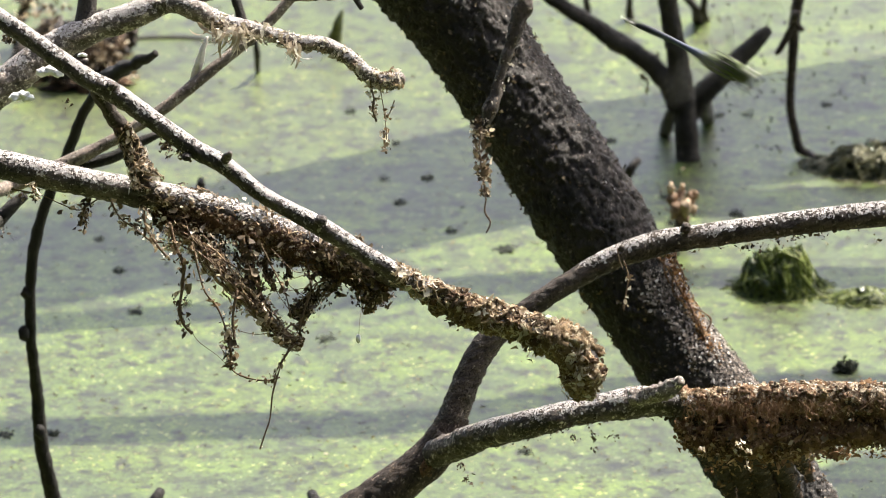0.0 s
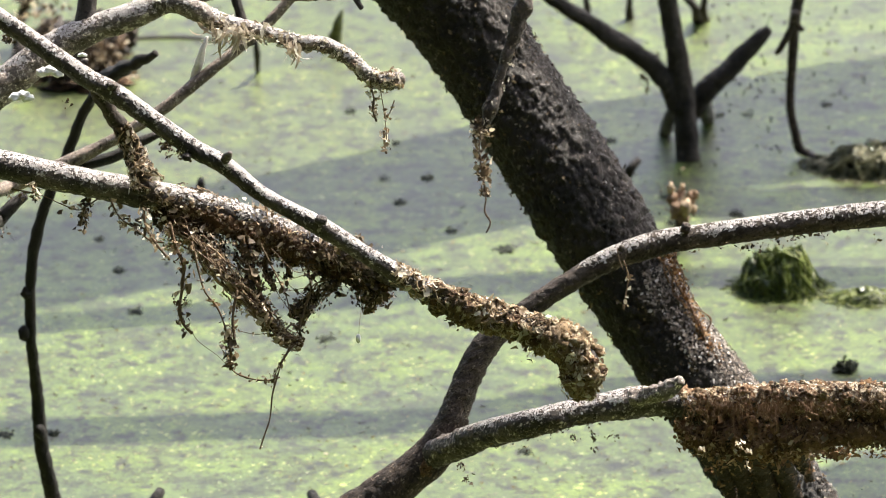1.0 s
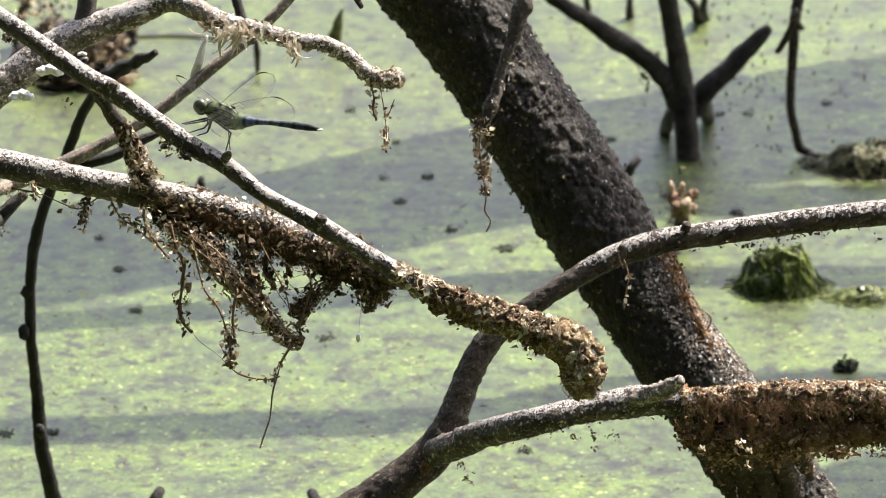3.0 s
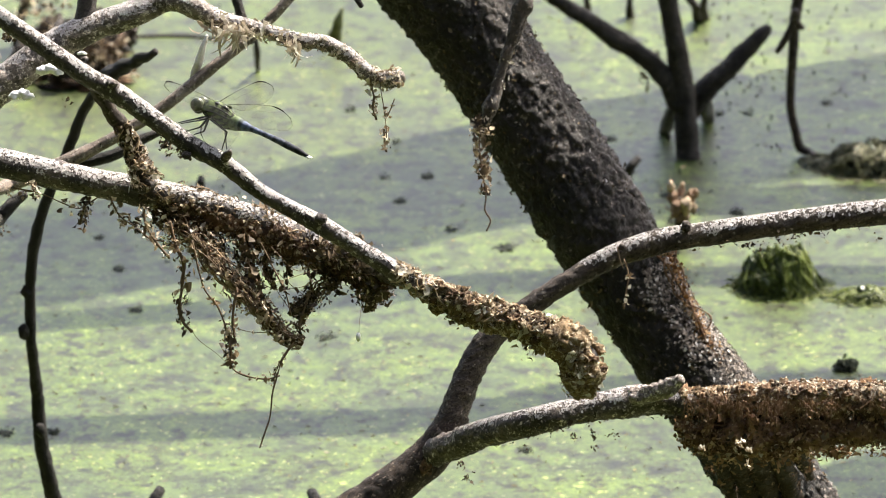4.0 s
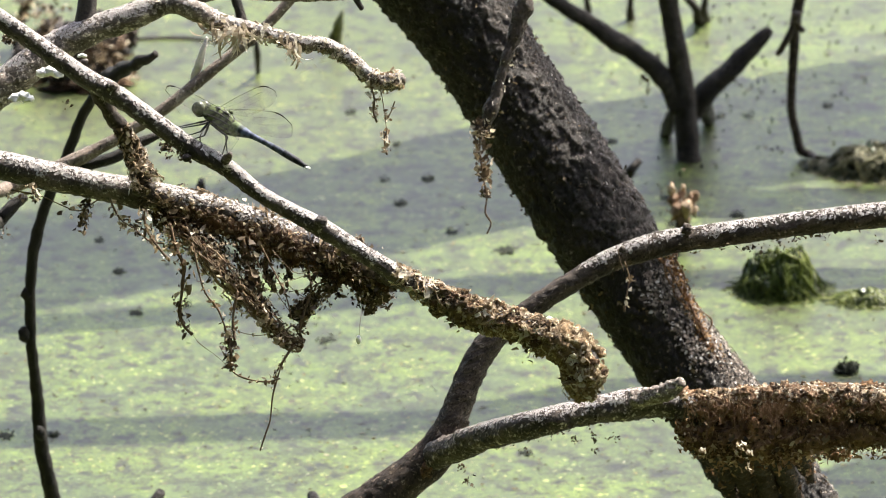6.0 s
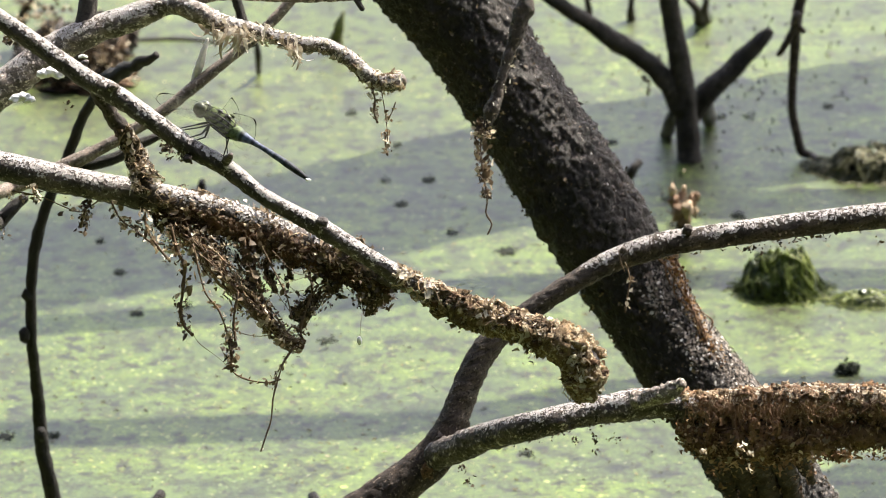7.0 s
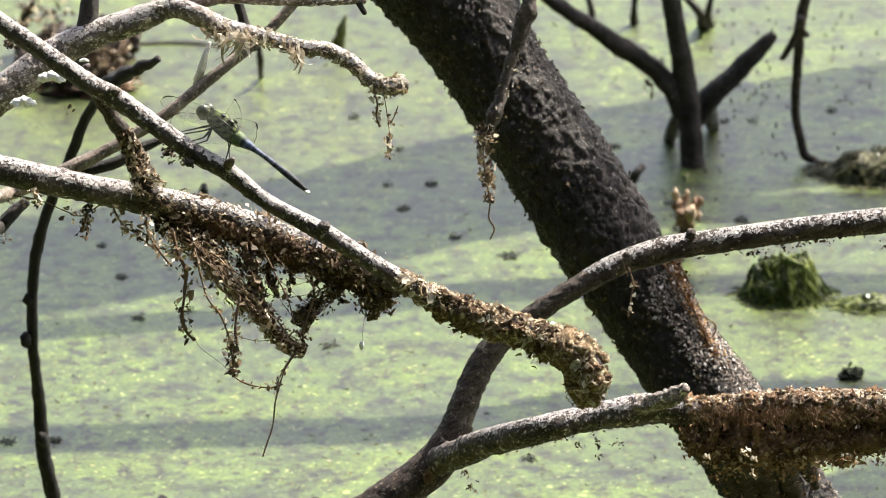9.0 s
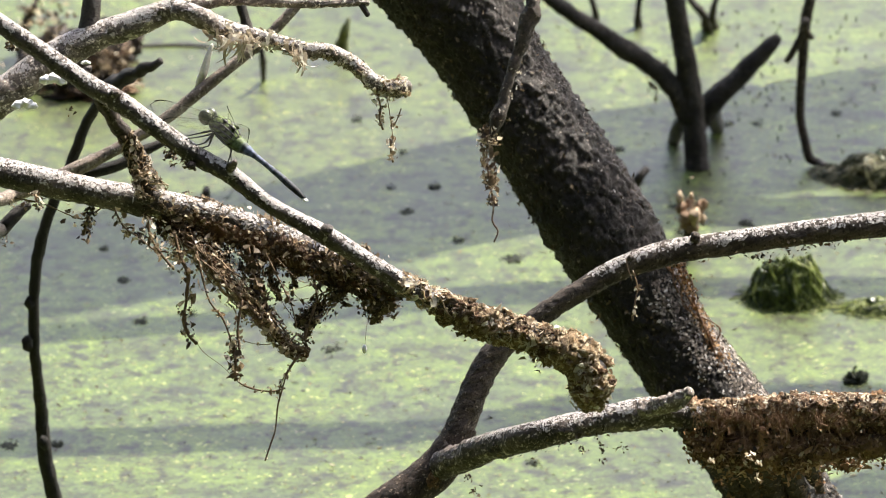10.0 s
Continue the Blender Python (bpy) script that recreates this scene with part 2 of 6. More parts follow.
def spline(points, radii, step):
    """Catmull-Rom through the points, evenly stepped: places and radii."""
    pts = [Vector(p) for p in points]
    pts = [pts[0] * 2 - pts[1], *pts, pts[-1] * 2 - pts[-2]]
    rad = [radii[0], *radii, radii[-1]]
    places, sizes = [], []
    for i in range(1, len(pts) - 2):
        a, b, c, d = pts[i - 1:i + 3]
        count = max(2, int((c - b).length / step))
        for k in range(count):
            t = k / count
            places.append(0.5 * (2 * b + (c - a) * t + (2 * a - 5 * b + 4 * c - d) * t * t + (3 * b - a - 3 * c + d) * t ** 3))
            s = t * t * (3 - 2 * t)
            sizes.append(rad[i] * (1 - s) + rad[i + 1] * s)
    places.append(pts[-2])
    sizes.append(rad[-2])
    return places, sizes


def frames_along(places):
    """A side and an up way for each place, carried along without twist."""
    out = []
    side = None
    for i, p in enumerate(places):
        way = (places[min(i + 1, len(places) - 1)] - places[max(i - 1, 0)]).normalized()
        if side is None:
            side = way.cross(Vector((0, 0, 1)) if abs(way.z) < 0.9 else Vector((1, 0, 0))).normalized()
        side = (side - way * side.dot(way)).normalized()
        out.append((way, side, way.cross(side)))
    return out


def tube(bm, points, radii, seg=16, step=0.002, knobs=0.10, fine=0.05, seed=0.0, cap=True, ridges=0.0, grit=None):
    """A branch: a tapered tube with an uneven, knobbly skin and rounded ends."""
    places, sizes = spline(points, radii, step)
    axes = frames_along(places)
    rings = []
    typical = max(0.002, sum(sizes) / len(sizes))
    if seg > 12:
        seg = int(seg * 1.6)
    for p, r, (way, side, up) in zip(places, sizes, axes):
        ring = []
        for k in range(seg):
            a = math.tau * k / seg
            out = side * math.cos(a) + up * math.sin(a)
            q = p + out * r
            big = noise.noise(q * (0.55 / typical) + Vector((seed, 0, 0)))
            small = noise.noise(q * (2.6 / typical) + Vector((0, seed, 0)))
            extra = 0.0
            if seg > 12:
                w = q * 800 + Vector((seed, 0, seed))
                extra = (min(0.00045, r * 0.09) if grit is None else grit) * (noise.noise(w) + 0.7 * noise.noise(w * 2.1))
            if ridges:
                w = Vector((q.x, q.y, q.z)) * 165 + Vector((seed, seed, 0))
                extra += ridges * (abs(noise.noise(w)) * 1.2 + 0.7 * abs(noise.noise(w * 2.3)) + 0.4 * noise.noise(w * 4.5) - 0.35)
            ring.append(bm.verts.new(q + out * (r * (knobs * big + fine * small) + extra)))
        rings.append(ring)
    for a, b in zip(rings, rings[1:]):
        for k in range(seg):
            bm.faces.new((a[k], a[(k + 1) % seg], b[(k + 1) % seg], b[k]))
    if cap:
        for ring, p, r, ax, s in ((rings[0], places[0], sizes[0], axes[0][0], -1), (rings[-1], places[-1], sizes[-1], axes[-1][0], 1)):
            mid = [bm.verts.new(p + (v.co - p) * 0.6 + ax * s * r * 0.35) for v in ring]
            tip = bm.verts.new(p + ax * s * r * 0.5)
            for k in range(seg):
                q = (ring[k], ring[(k + 1) % seg], mid[(k + 1) % seg], mid[k])
                bm.faces.new(q if s > 0 else q[::-1])
                q = (mid[k], mid[(k + 1) % seg], tip)
                bm.faces.new(q if s > 0 else q[::-1])
    return places, sizes, axes


def branch(name, points, radii, material_, parent, label="", **kw):
    bm = bmesh.new()
    tube(bm, points, radii, **kw)
    return part(name, bm, material_, parent, label)


def lump(bm, at, size, seed=0.0, rough=0.3, detail=3):
    """An uneven rounded lump of half-sizes size."""
    made = bmesh.ops.create_icosphere(bm, subdivisions=detail, radius=1.0)["verts"]
    for v in made:
        n = v.co.normalized()
        k = 1 + rough * noise.noise(n * 2.2 + Vector((seed, seed, seed))) + rough * 0.5 * noise.noise(n * 6 + Vector((0, seed, 0)))
        v.co = Vector(at) + Vector((n.x * size[0], n.y * size[1], n.z * size[2])) * k


class Scraps:
    """Collects small curled leaf scraps (ovals of six corners with a bent middle) into one mesh."""

    def __init__(self, seed):
        self.rng = np.random.default_rng(seed)
        self.verts, self.faces = [], []

    def add(self, at, normal, size, curl=0.35, long=1.4):
        r = self.rng
        n = Vector(normal).normalized()
        a = n.orthogonal().normalized()
        a.rotate(Matrix.Rotation(r.uniform(0, math.tau), 3, n))
        b = n.cross(a)
        s = size * r.uniform(0.45, 1.2)
        w = s / long * r.uniform(0.5, 1.15)
        base = len(self.verts)
        for u, v, h in ((1, 0, curl), (0.45, 0.85, 0.1), (-0.55, 0.8, 0.15), (-1, 0, curl * r.uniform(0.2, 1.4)), (-0.5, -0.85, 0.1), (0.5, -0.8, 0.12)):
            j = r.uniform(0.45, 1.35)
            self.verts.append(tuple(Vector(at) + a * (u * s * j * 0.5) + b * (v * w * j * 0.5) + n * ((h + curl * r.normal(0, 0.55)) * s * 0.5)))
        self.verts.append(tuple(Vector(at) - n * s * 0.04))
        for k in range(6):
            self.faces.append((base + k, base + (k + 1) % 6, base + 6))

    def along(self, points, radii, count, size, spread=0.35, lift=0.0, under=0.0, start=0.0, end=1.0, droop=0.0, clump=0.0):
        """Scraps round a path: on its skin at radii, more on the underside if under > 0, hanging down by up to droop, in lumps with bare gaps if clump > 0."""
        places, sizes = spline(points, radii, 0.001)
        axes = frames_along(places)
        r = self.rng
        last = len(places) - 1
        for _ in range(count):
            i = min(last, int((start + (end - start) * r.random()) * last))
            way, side, up = axes[i]
            a = r.uniform(0, math.tau)
            out = side * math.cos(a) + up * math.sin(a)
            if under and out.z > 0.2 and r.random() < under:
                out.z *= -1
            p = places[i] + out * (sizes[i] * (1 + r.normal(0, spread * 0.5)) + lift)
            if clump:
                lumpy = noise.noise(p * 230) + 0.5 * noise.noise(p * 520)
                if lumpy < clump - 0.75:
                    continue
                p += out * (sizes[i] * clump * 0.6 * max(0.0, lumpy))
            if droop and out.z < 0.3:
                p.z -= droop * r.random() ** 2
            n = out + Vector(r.normal(0, 0.55, 3))
            self.add(p, n, size * (1.0 if r.random() < 0.8 else 1.6))

    def sunlit_lichen(self, points, radii, count, size=0.0011, start=0.0, end=1.0, way_up=Vector((0.3, 0.22, 1.0)), patch=240):
        """Flat pale scales on the side of a branch that faces way_up, thick on top and thinning out; their colour
        paints in its sunlit side.
        """
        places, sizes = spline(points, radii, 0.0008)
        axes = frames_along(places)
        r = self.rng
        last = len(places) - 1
        lit_way = way_up.normalized()
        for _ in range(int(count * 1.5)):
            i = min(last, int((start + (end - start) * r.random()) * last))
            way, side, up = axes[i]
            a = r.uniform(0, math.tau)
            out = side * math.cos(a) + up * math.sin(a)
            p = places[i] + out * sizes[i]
            if out.dot(lit_way) < 0.42 + 0.5 * noise.noise(p * patch) + r.normal(0, 0.12):
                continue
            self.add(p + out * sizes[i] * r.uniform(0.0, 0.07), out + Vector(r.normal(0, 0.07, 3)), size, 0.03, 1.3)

    def done(self, name, material_, parent, label=""):
        return part_arrays(name, self.verts, self.faces, material_, parent, label, kind="stuff", smooth=True)


def fibres(parent, points, radii, count, thick, material_, seed, name="fibre_tangle", run=0.3):
    """Fine wiry rootlets that run along a path and stray round it, joined into one tangle."""
    r = np.random.default_rng(seed)
    places, sizes = spline(points, radii, 0.001)
    axes = frames_along(places)
    last = len(places) - 1
    bm = bmesh.new()
    for k in range(count):
        i = int(r.random() * last * 0.9)
        a, span = r.uniform(0, math.tau), max(4, int(last * run * r.uniform(0.4, 1.2)))
        line = []
        for q in np.linspace(i, min(last, i + span), 5).astype(int):
            way, side, up = axes[q]
            a += r.normal(0, 0.6)
            line.append(places[q] + (side * math.cos(a) + up * math.sin(a)) * sizes[q] * r.uniform(0.5, 1.25))
        w = thick * r.uniform(0.5, 1.3)
        tube(bm, line, [w, w, w, w, w * 0.5], seg=4, step=0.0014, knobs=0.4, seed=float(k), cap=False)
    return part(name, bm, material_, parent, kind="stuff")


def clods(parent, points, radii, count, size, material_, seed, low=-1.0):
    """Uneven clods of dry weed stuck to the skin of a branch, joined into one rough layer."""
    r = np.random.default_rng(seed)
    places, sizes = spline(points, radii, 0.001)
    axes = frames_along(places)
    bm = bmesh.new()
    for k in range(count):
        i = int(r.random() * (len(places) - 1))
        way, side, up = axes[i]
        a = r.uniform(0, math.tau)
        out = side * math.cos(a) + up * math.sin(a)
        if out.z < low:
            continue
        q = size * r.uniform(0.5, 1.25)
        lump(bm, places[i] + out * sizes[i] * 0.95, (q * r.uniform(0.7, 1.3), q * r.uniform(0.6, 1.0), q * r.uniform(0.6, 1.1)), float(seed + k * 1.7), 0.8, 3)
    return part("rough_crust", bm, material_, parent, kind="stuff")


def strand(parent, points, thick, flakes, size, seed, spread=1.0, material_=None, label=""):
    """A hanging rootlet with dry scraps caught on it."""
    bm = bmesh.new()
    tube(bm, points, [thick] * len(points), seg=6, step=0.0012, knobs=0.5, fine=0.2, seed=seed)
    ob = part("strand", bm, THREAD, parent, label)
    if flakes:
        s = Scraps(int(seed * 10) + 3)
        s.along(points, [thick + size * 0.3 * spread] * len(points), flakes, size, 0.9)
        s.done("litter", material_ or FLAKES, ob)
    return ob


# ---- the pond ----
def build_water():
    bm = bmesh.new()
    bmesh.ops.create_grid(bm, x_segments=8, y_segments=8, size=600)
    me = bpy.data.meshes.new("water")
    bm.to_mesh(me)
    bm.free()
    me.materials.append(WATER)
    water = tagged(new("water", me), "still pond water under a skin of duckweed", "water", kind="structure")
    # the skin of floating leaves where it is seen close
    r = np.random.default_rng(5)
    count = 170000
    x, y = r.uniform(-0.28, 0.28, count), r.uniform(2.88, 3.85, count)
    keep = np.array([noise.noise(Vector((a * 22, b * 22, 0))) + 0.6 * noise.noise(Vector((a * 70, b * 70, 3))) for a, b in zip(x, y)])
    ok = keep > -0.5 - 0.3 * r.random(count)
    x, y = x[ok], y[ok]
    count = len(x)
    ang = r.uniform(0, math.tau, count)
    size = r.gamma(6.0, 1.0, count) / 6.0 * 0.0007 + 0.0003
    wide = size * r.uniform(0.65, 0.95, count)
    tx, ty = r.normal(0, 0.014, count), r.normal(0, 0.014, count)
    z0 = r.uniform(0.00004, 0.0001, count)
    corner = np.arange(6) / 6 * math.tau
    u = np.cos(corner)[None] * size[:, None]
    v = np.sin(corner)[None] * wide[:, None]
    dx = u * np.cos(ang)[:, None] - v * np.sin(ang)[:, None]
    dy = u * np.sin(ang)[:, None] + v * np.cos(ang)[:, None]
    vx, vy = x[:, None] + dx, y[:, None] + dy
    vz = z0[:, None] + dx * tx[:, None] + dy * ty[:, None]
    verts = np.stack([vx, vy, vz], -1).reshape(-1, 3)
    me = bpy.data.meshes.new("duckweed")
    me.vertices.add(count * 6)
    me.vertices.foreach_set("co", verts.ravel())
    me.loops.add(count * 6)
    me.loops.foreach_set("vertex_index", np.arange(count * 6))
    me.polygons.add(count)
    me.polygons.foreach_set("loop_start", np.arange(count) * 6)
    me.update(calc_edges=True)
    me.validate()
    me.materials.append(DUCKWEED)
    s = Scraps(88)
    for _ in range(9000):
        a, b = s.rng.uniform(-0.27, 0.27), s.rng.uniform(2.9, 3.8)
        if noise.noise(Vector((a * 25, b * 25, 7))) + s.rng.normal(0, 0.25) < -0.02:
            continue
        s.add((a, b, s.rng.uniform(0.0002, 0.0004)), Vector((s.rng.normal(0, 0.12), s.rng.normal(0, 0.12), 1)), s.rng.uniform(0.0008, 0.0034), 0.06, 1.8)
    tagged(s.done("leaf_litter", LITTER, None), "brown and olive leaf scraps afloat among duckweed", "leaf litter", kind="stuff")
    tagged(new("duckweed", me), "pale green floating duckweed leaves covering the water", "duckweed", kind="stuff")


build_water()


def floating_clump(at, size, count, seed, material_, label, scrap=0.004, category="algae"):
    """A heap of wet weed on the water: an uneven core and a tangle of blades."""
    ob = thing("algae_clump", at, label, category, "weed clumps on the pond")
    q = np.random.default_rng(int(seed * 100))
    for k in range(13 if count > 400 else 1):
        a, d = q.uniform(0, math.tau), q.uniform(0.1, 0.62) if k else 0.0
        f = (1 - d * d) * q.uniform(0.6, 0.9)
        w = q.uniform(0.24, 0.4) if count > 400 else 0.8
        bm = bmesh.new()
        lump(bm, Vector(at) + Vector((math.cos(a) * d * size[0], math.sin(a) * d * size[1], 0)), (size[0] * w, size[1] * w, size[2] * max(0.3, f)), seed + k, 0.95, 4)
        part("core", bm, ALGAE_CORE if count > 400 else ALGAE_BROWN, ob)
    s = Scraps(int(seed * 7) + 1)
    if count > 400:
        bm = bmesh.new()
        for _ in range(int(count * 1.1)):
            a = s.rng.uniform(0, math.tau)
            near, far = s.rng.uniform(0.0, 0.5), s.rng.uniform(0.55, 1.1)
            line, wide = [], s.rng.uniform(0.0002, 0.00055)
            for q in np.linspace(near, far, 5):
                b = a + s.rng.normal(0, 0.26)
                hump = 0.8 + 0.6 * noise.noise(Vector((math.cos(b) * q * 2.4, math.sin(b) * q * 2.4, seed))) + 0.45 * noise.noise(Vector((math.cos(b) * q * 6, math.sin(b) * q * 6, seed)))
                line.append(Vector(at) + Vector((math.cos(b) * q * size[0], math.sin(b) * q * size[1], max(0.0004, (1 - min(1.0, q) ** 3.2) ** 0.75 * hump * size[2] * s.rng.uniform(0.9, 1.12)))))
            tube(bm, line, [wide * 0.6, wide, wide, wide, wide * 0.5], seg=4, step=0.0022, knobs=0.4)
        for _ in range(count // 3):
            a = s.rng.uniform(0, math.tau)
            line, d = [], s.rng.uniform(0.75, 1.0)
            for q in range(4):
                line.append(Vector(at) + Vector((math.cos(a) * d * size[0], math.sin(a) * d * size[1], max(0.0004, (1.0 - d) * size[2] * 1.1))))
                a, d = a + s.rng.normal(0, 0.12), d + s.rng.uniform(0.02, 0.16)
            tube(bm, line, [0.0003, 0.0003, 0.0003, 0.00015], seg=4, step=0.0025, knobs=0.4)
        part("strand_mat", bm, material_, ob, kind="stuff")
    for _ in range(count if count < 400 else count // 4):
        d = Vector(s.rng.normal(0, 1, 3)).normalized()
        d.z = abs(d.z)
        k = (0.6 if count > 400 else 0.88) + 0.5 * noise.noise(d * 2.6 + Vector((seed, 0, 0)))
        p = Vector(at) + Vector((d.x * size[0], d.y * size[1], d.z * size[2])) * k
        p.z = max(p.z, 0.001)
        s.add(p, d + Vector(s.rng.normal(0, 0.5, 3)), scrap * (0.7 if s.rng.random() < 0.7 else 1.5), 0.5, 3.0)
    s.done("weed_mat", material_, ob)
    return ob


floating_clump((0.16072, 3.24178, 0.0), (0.0212, 0.0186, 0.0185), 560, 1.3, ALGAE, "dark green wet clump of filamentous algae on the pond")
floating_clump((0.21484, 3.41418, 0.0), (0.026, 0.02, 0.0105), 600, 2.7, ALGAE_TAN, "olive and tan mound of wet weed on the pond")
floating_clump((0.19162, 3.41844, 0.0), (0.012, 0.012, 0.004), 420, 9.7, ALGAE_TAN, "low olive fringe of wet weed on the pond", 0.003)
floating_clump((0.20037, 3.22708, 0), (0.01591, 0.01061, 0.00424), 500, 3.1, ALGAE, "low bright green strip of wet algae on the pond", 0.003)
floating_clump((0.18686, 3.13322, 0), (0.00537, 0.0064, 0.00461), 200, 4.9, ALGAE_BROWN, "small dark brown lump floating in the duckweed", 0.002)
for i, (at, w, h) in enumerate((
        ((0.03038, 3.29617, 0), 22, 12), ((-0.00759, 3.39976, 0), 16, 9), ((0.14394, 3.34644, 0), 17, 14), ((-0.17624, 3.05242, 0), 14, 18), ((-0.05479, 3.17392, 0), 20, 6), ((-0.02117, 3.36294, 0), 16, 6),
        ((-0.02924, 3.39807, 0), 12, 5), ((-0.14544, 3.2102, 0), 16, 5), ((-0.16727, 3.30982, 0), 12, 5), ((-0.12168, 3.21939, 0), 12, 4), ((-0.1979, 3.05102, 0), 18, 5), ((0.11224, 3.33415, 0), 16, 14),
        ((0.08448, 3.45635, 0), 14, 5), ((0.14011, 3.4959, 0), 14, 5), ((0.15453, 3.4959, 0), 10, 4), ((0.19631, 3.51285, 0), 14, 5), ((0.15974, 3.1006, 0), 18, 4), ((0.03711, 3.0302, 0), 14, 4),
        ((-0.04736, 3.50213, 0), 14, 5), ((-0.02395, 3.45201, 0), 10, 4), ((0.00441, 3.32195, 0), 14, 5), ((-0.10217, 3.28978, 0), 16, 5), ((-0.15581, 3.26602, 0), 16, 6), ((0.11055, 3.37125, 0), 16, 5))):
    floating_clump(at, (0.00022 * w, 0.0003 * w, 0.00005 * h), 26, 10.5 + i * 1.7, ALGAE_BROWN, "small dark scrap of rotting weed among the duckweed", 0.0013)


def build_sprigs():
    """Short dark rootlets that stand out of the duckweed."""
    r = np.random.default_rng(8)
    bm = bmesh.new()
    for _ in range(130):
        x = r.uniform(0.11, 0.24)
        y = r.uniform(3.40, 3.68)
        if noise.noise(Vector((x * 30, y * 30, 0))) < -0.1:
            continue
        h = r.uniform(0.001, 0.0034)
        a = Vector((x, y, 0))
        tube(bm, [a, a + Vector((r.normal(0, 0.0003), 0, h * 0.6)), a + Vector((r.normal(0, 0.0006), 0, h))], [0.0004, 0.00035, 0.0002], seg=5, step=0.0015)
    me = bpy.data.meshes.new("sprigs")
    bm.to_mesh(me)
    bm.free()
    me.materials.append(BARK_WET)
    tagged(new("sprigs", me), "short dark stubs of water weed in the duckweed", "weed stubs", kind="stuff")


build_sprigs()


def build_unseen_bank():
    """An unseen bank added behind and beside the camera to block skylight: uneven dark foliage on a low shore."""
    m, n, l, p = material("unseen_bank_foliage")
    t = noise_tex(n, l, 3.0, 6, 0.7)
    l.new(ramp(n, l, t.outputs[0], [(0.35, (0.012, 0.014, 0.008)), (0.65, (0.05, 0.06, 0.025))]), p.inputs["Base Color"])
    p.inputs["Roughness"].default_value = 0.8
    bm = bmesh.new()
    cols, levels = 90, 26
    grid = []
    for i in range(cols + 1):
        a = radians(100 + 205 * i / cols)
        line = []
        for k in range(levels + 1):
            z = -0.1 + 4.6 * k / levels
            r = 4.6 - 1.4 * max(0.0, k / levels - 0.45) / 0.55 * (0.3 + 0.7 * max(0.0, k / levels - 0.45) / 0.55) + 0.8 * noise.noise(Vector((a * 3, z * 0.9, 0))) + 0.5 * noise.noise(Vector((a * 9, z * 2.4, 5)))
            top = 1 if k < levels else 1 + 0.15 * noise.noise(Vector((a * 6, 0, 9)))
            line.append(bm.verts.new((math.sin(a) * r, 2.4 + math.cos(a) * r, z * top)))
        grid.append(line)
    for a, b in zip(grid, grid[1:]):
        for k in range(levels):
            bm.faces.new((a[k], b[k], b[k + 1], a[k + 1]))
    me = bpy.data.meshes.new("backdrop")
    bm.to_mesh(me)
    bm.free()
    me.materials.append(m)
    tagged(new("backdrop", me), "unseen dark bank added to block skylight around the pond", "bank", kind="structure")


build_unseen_bank()


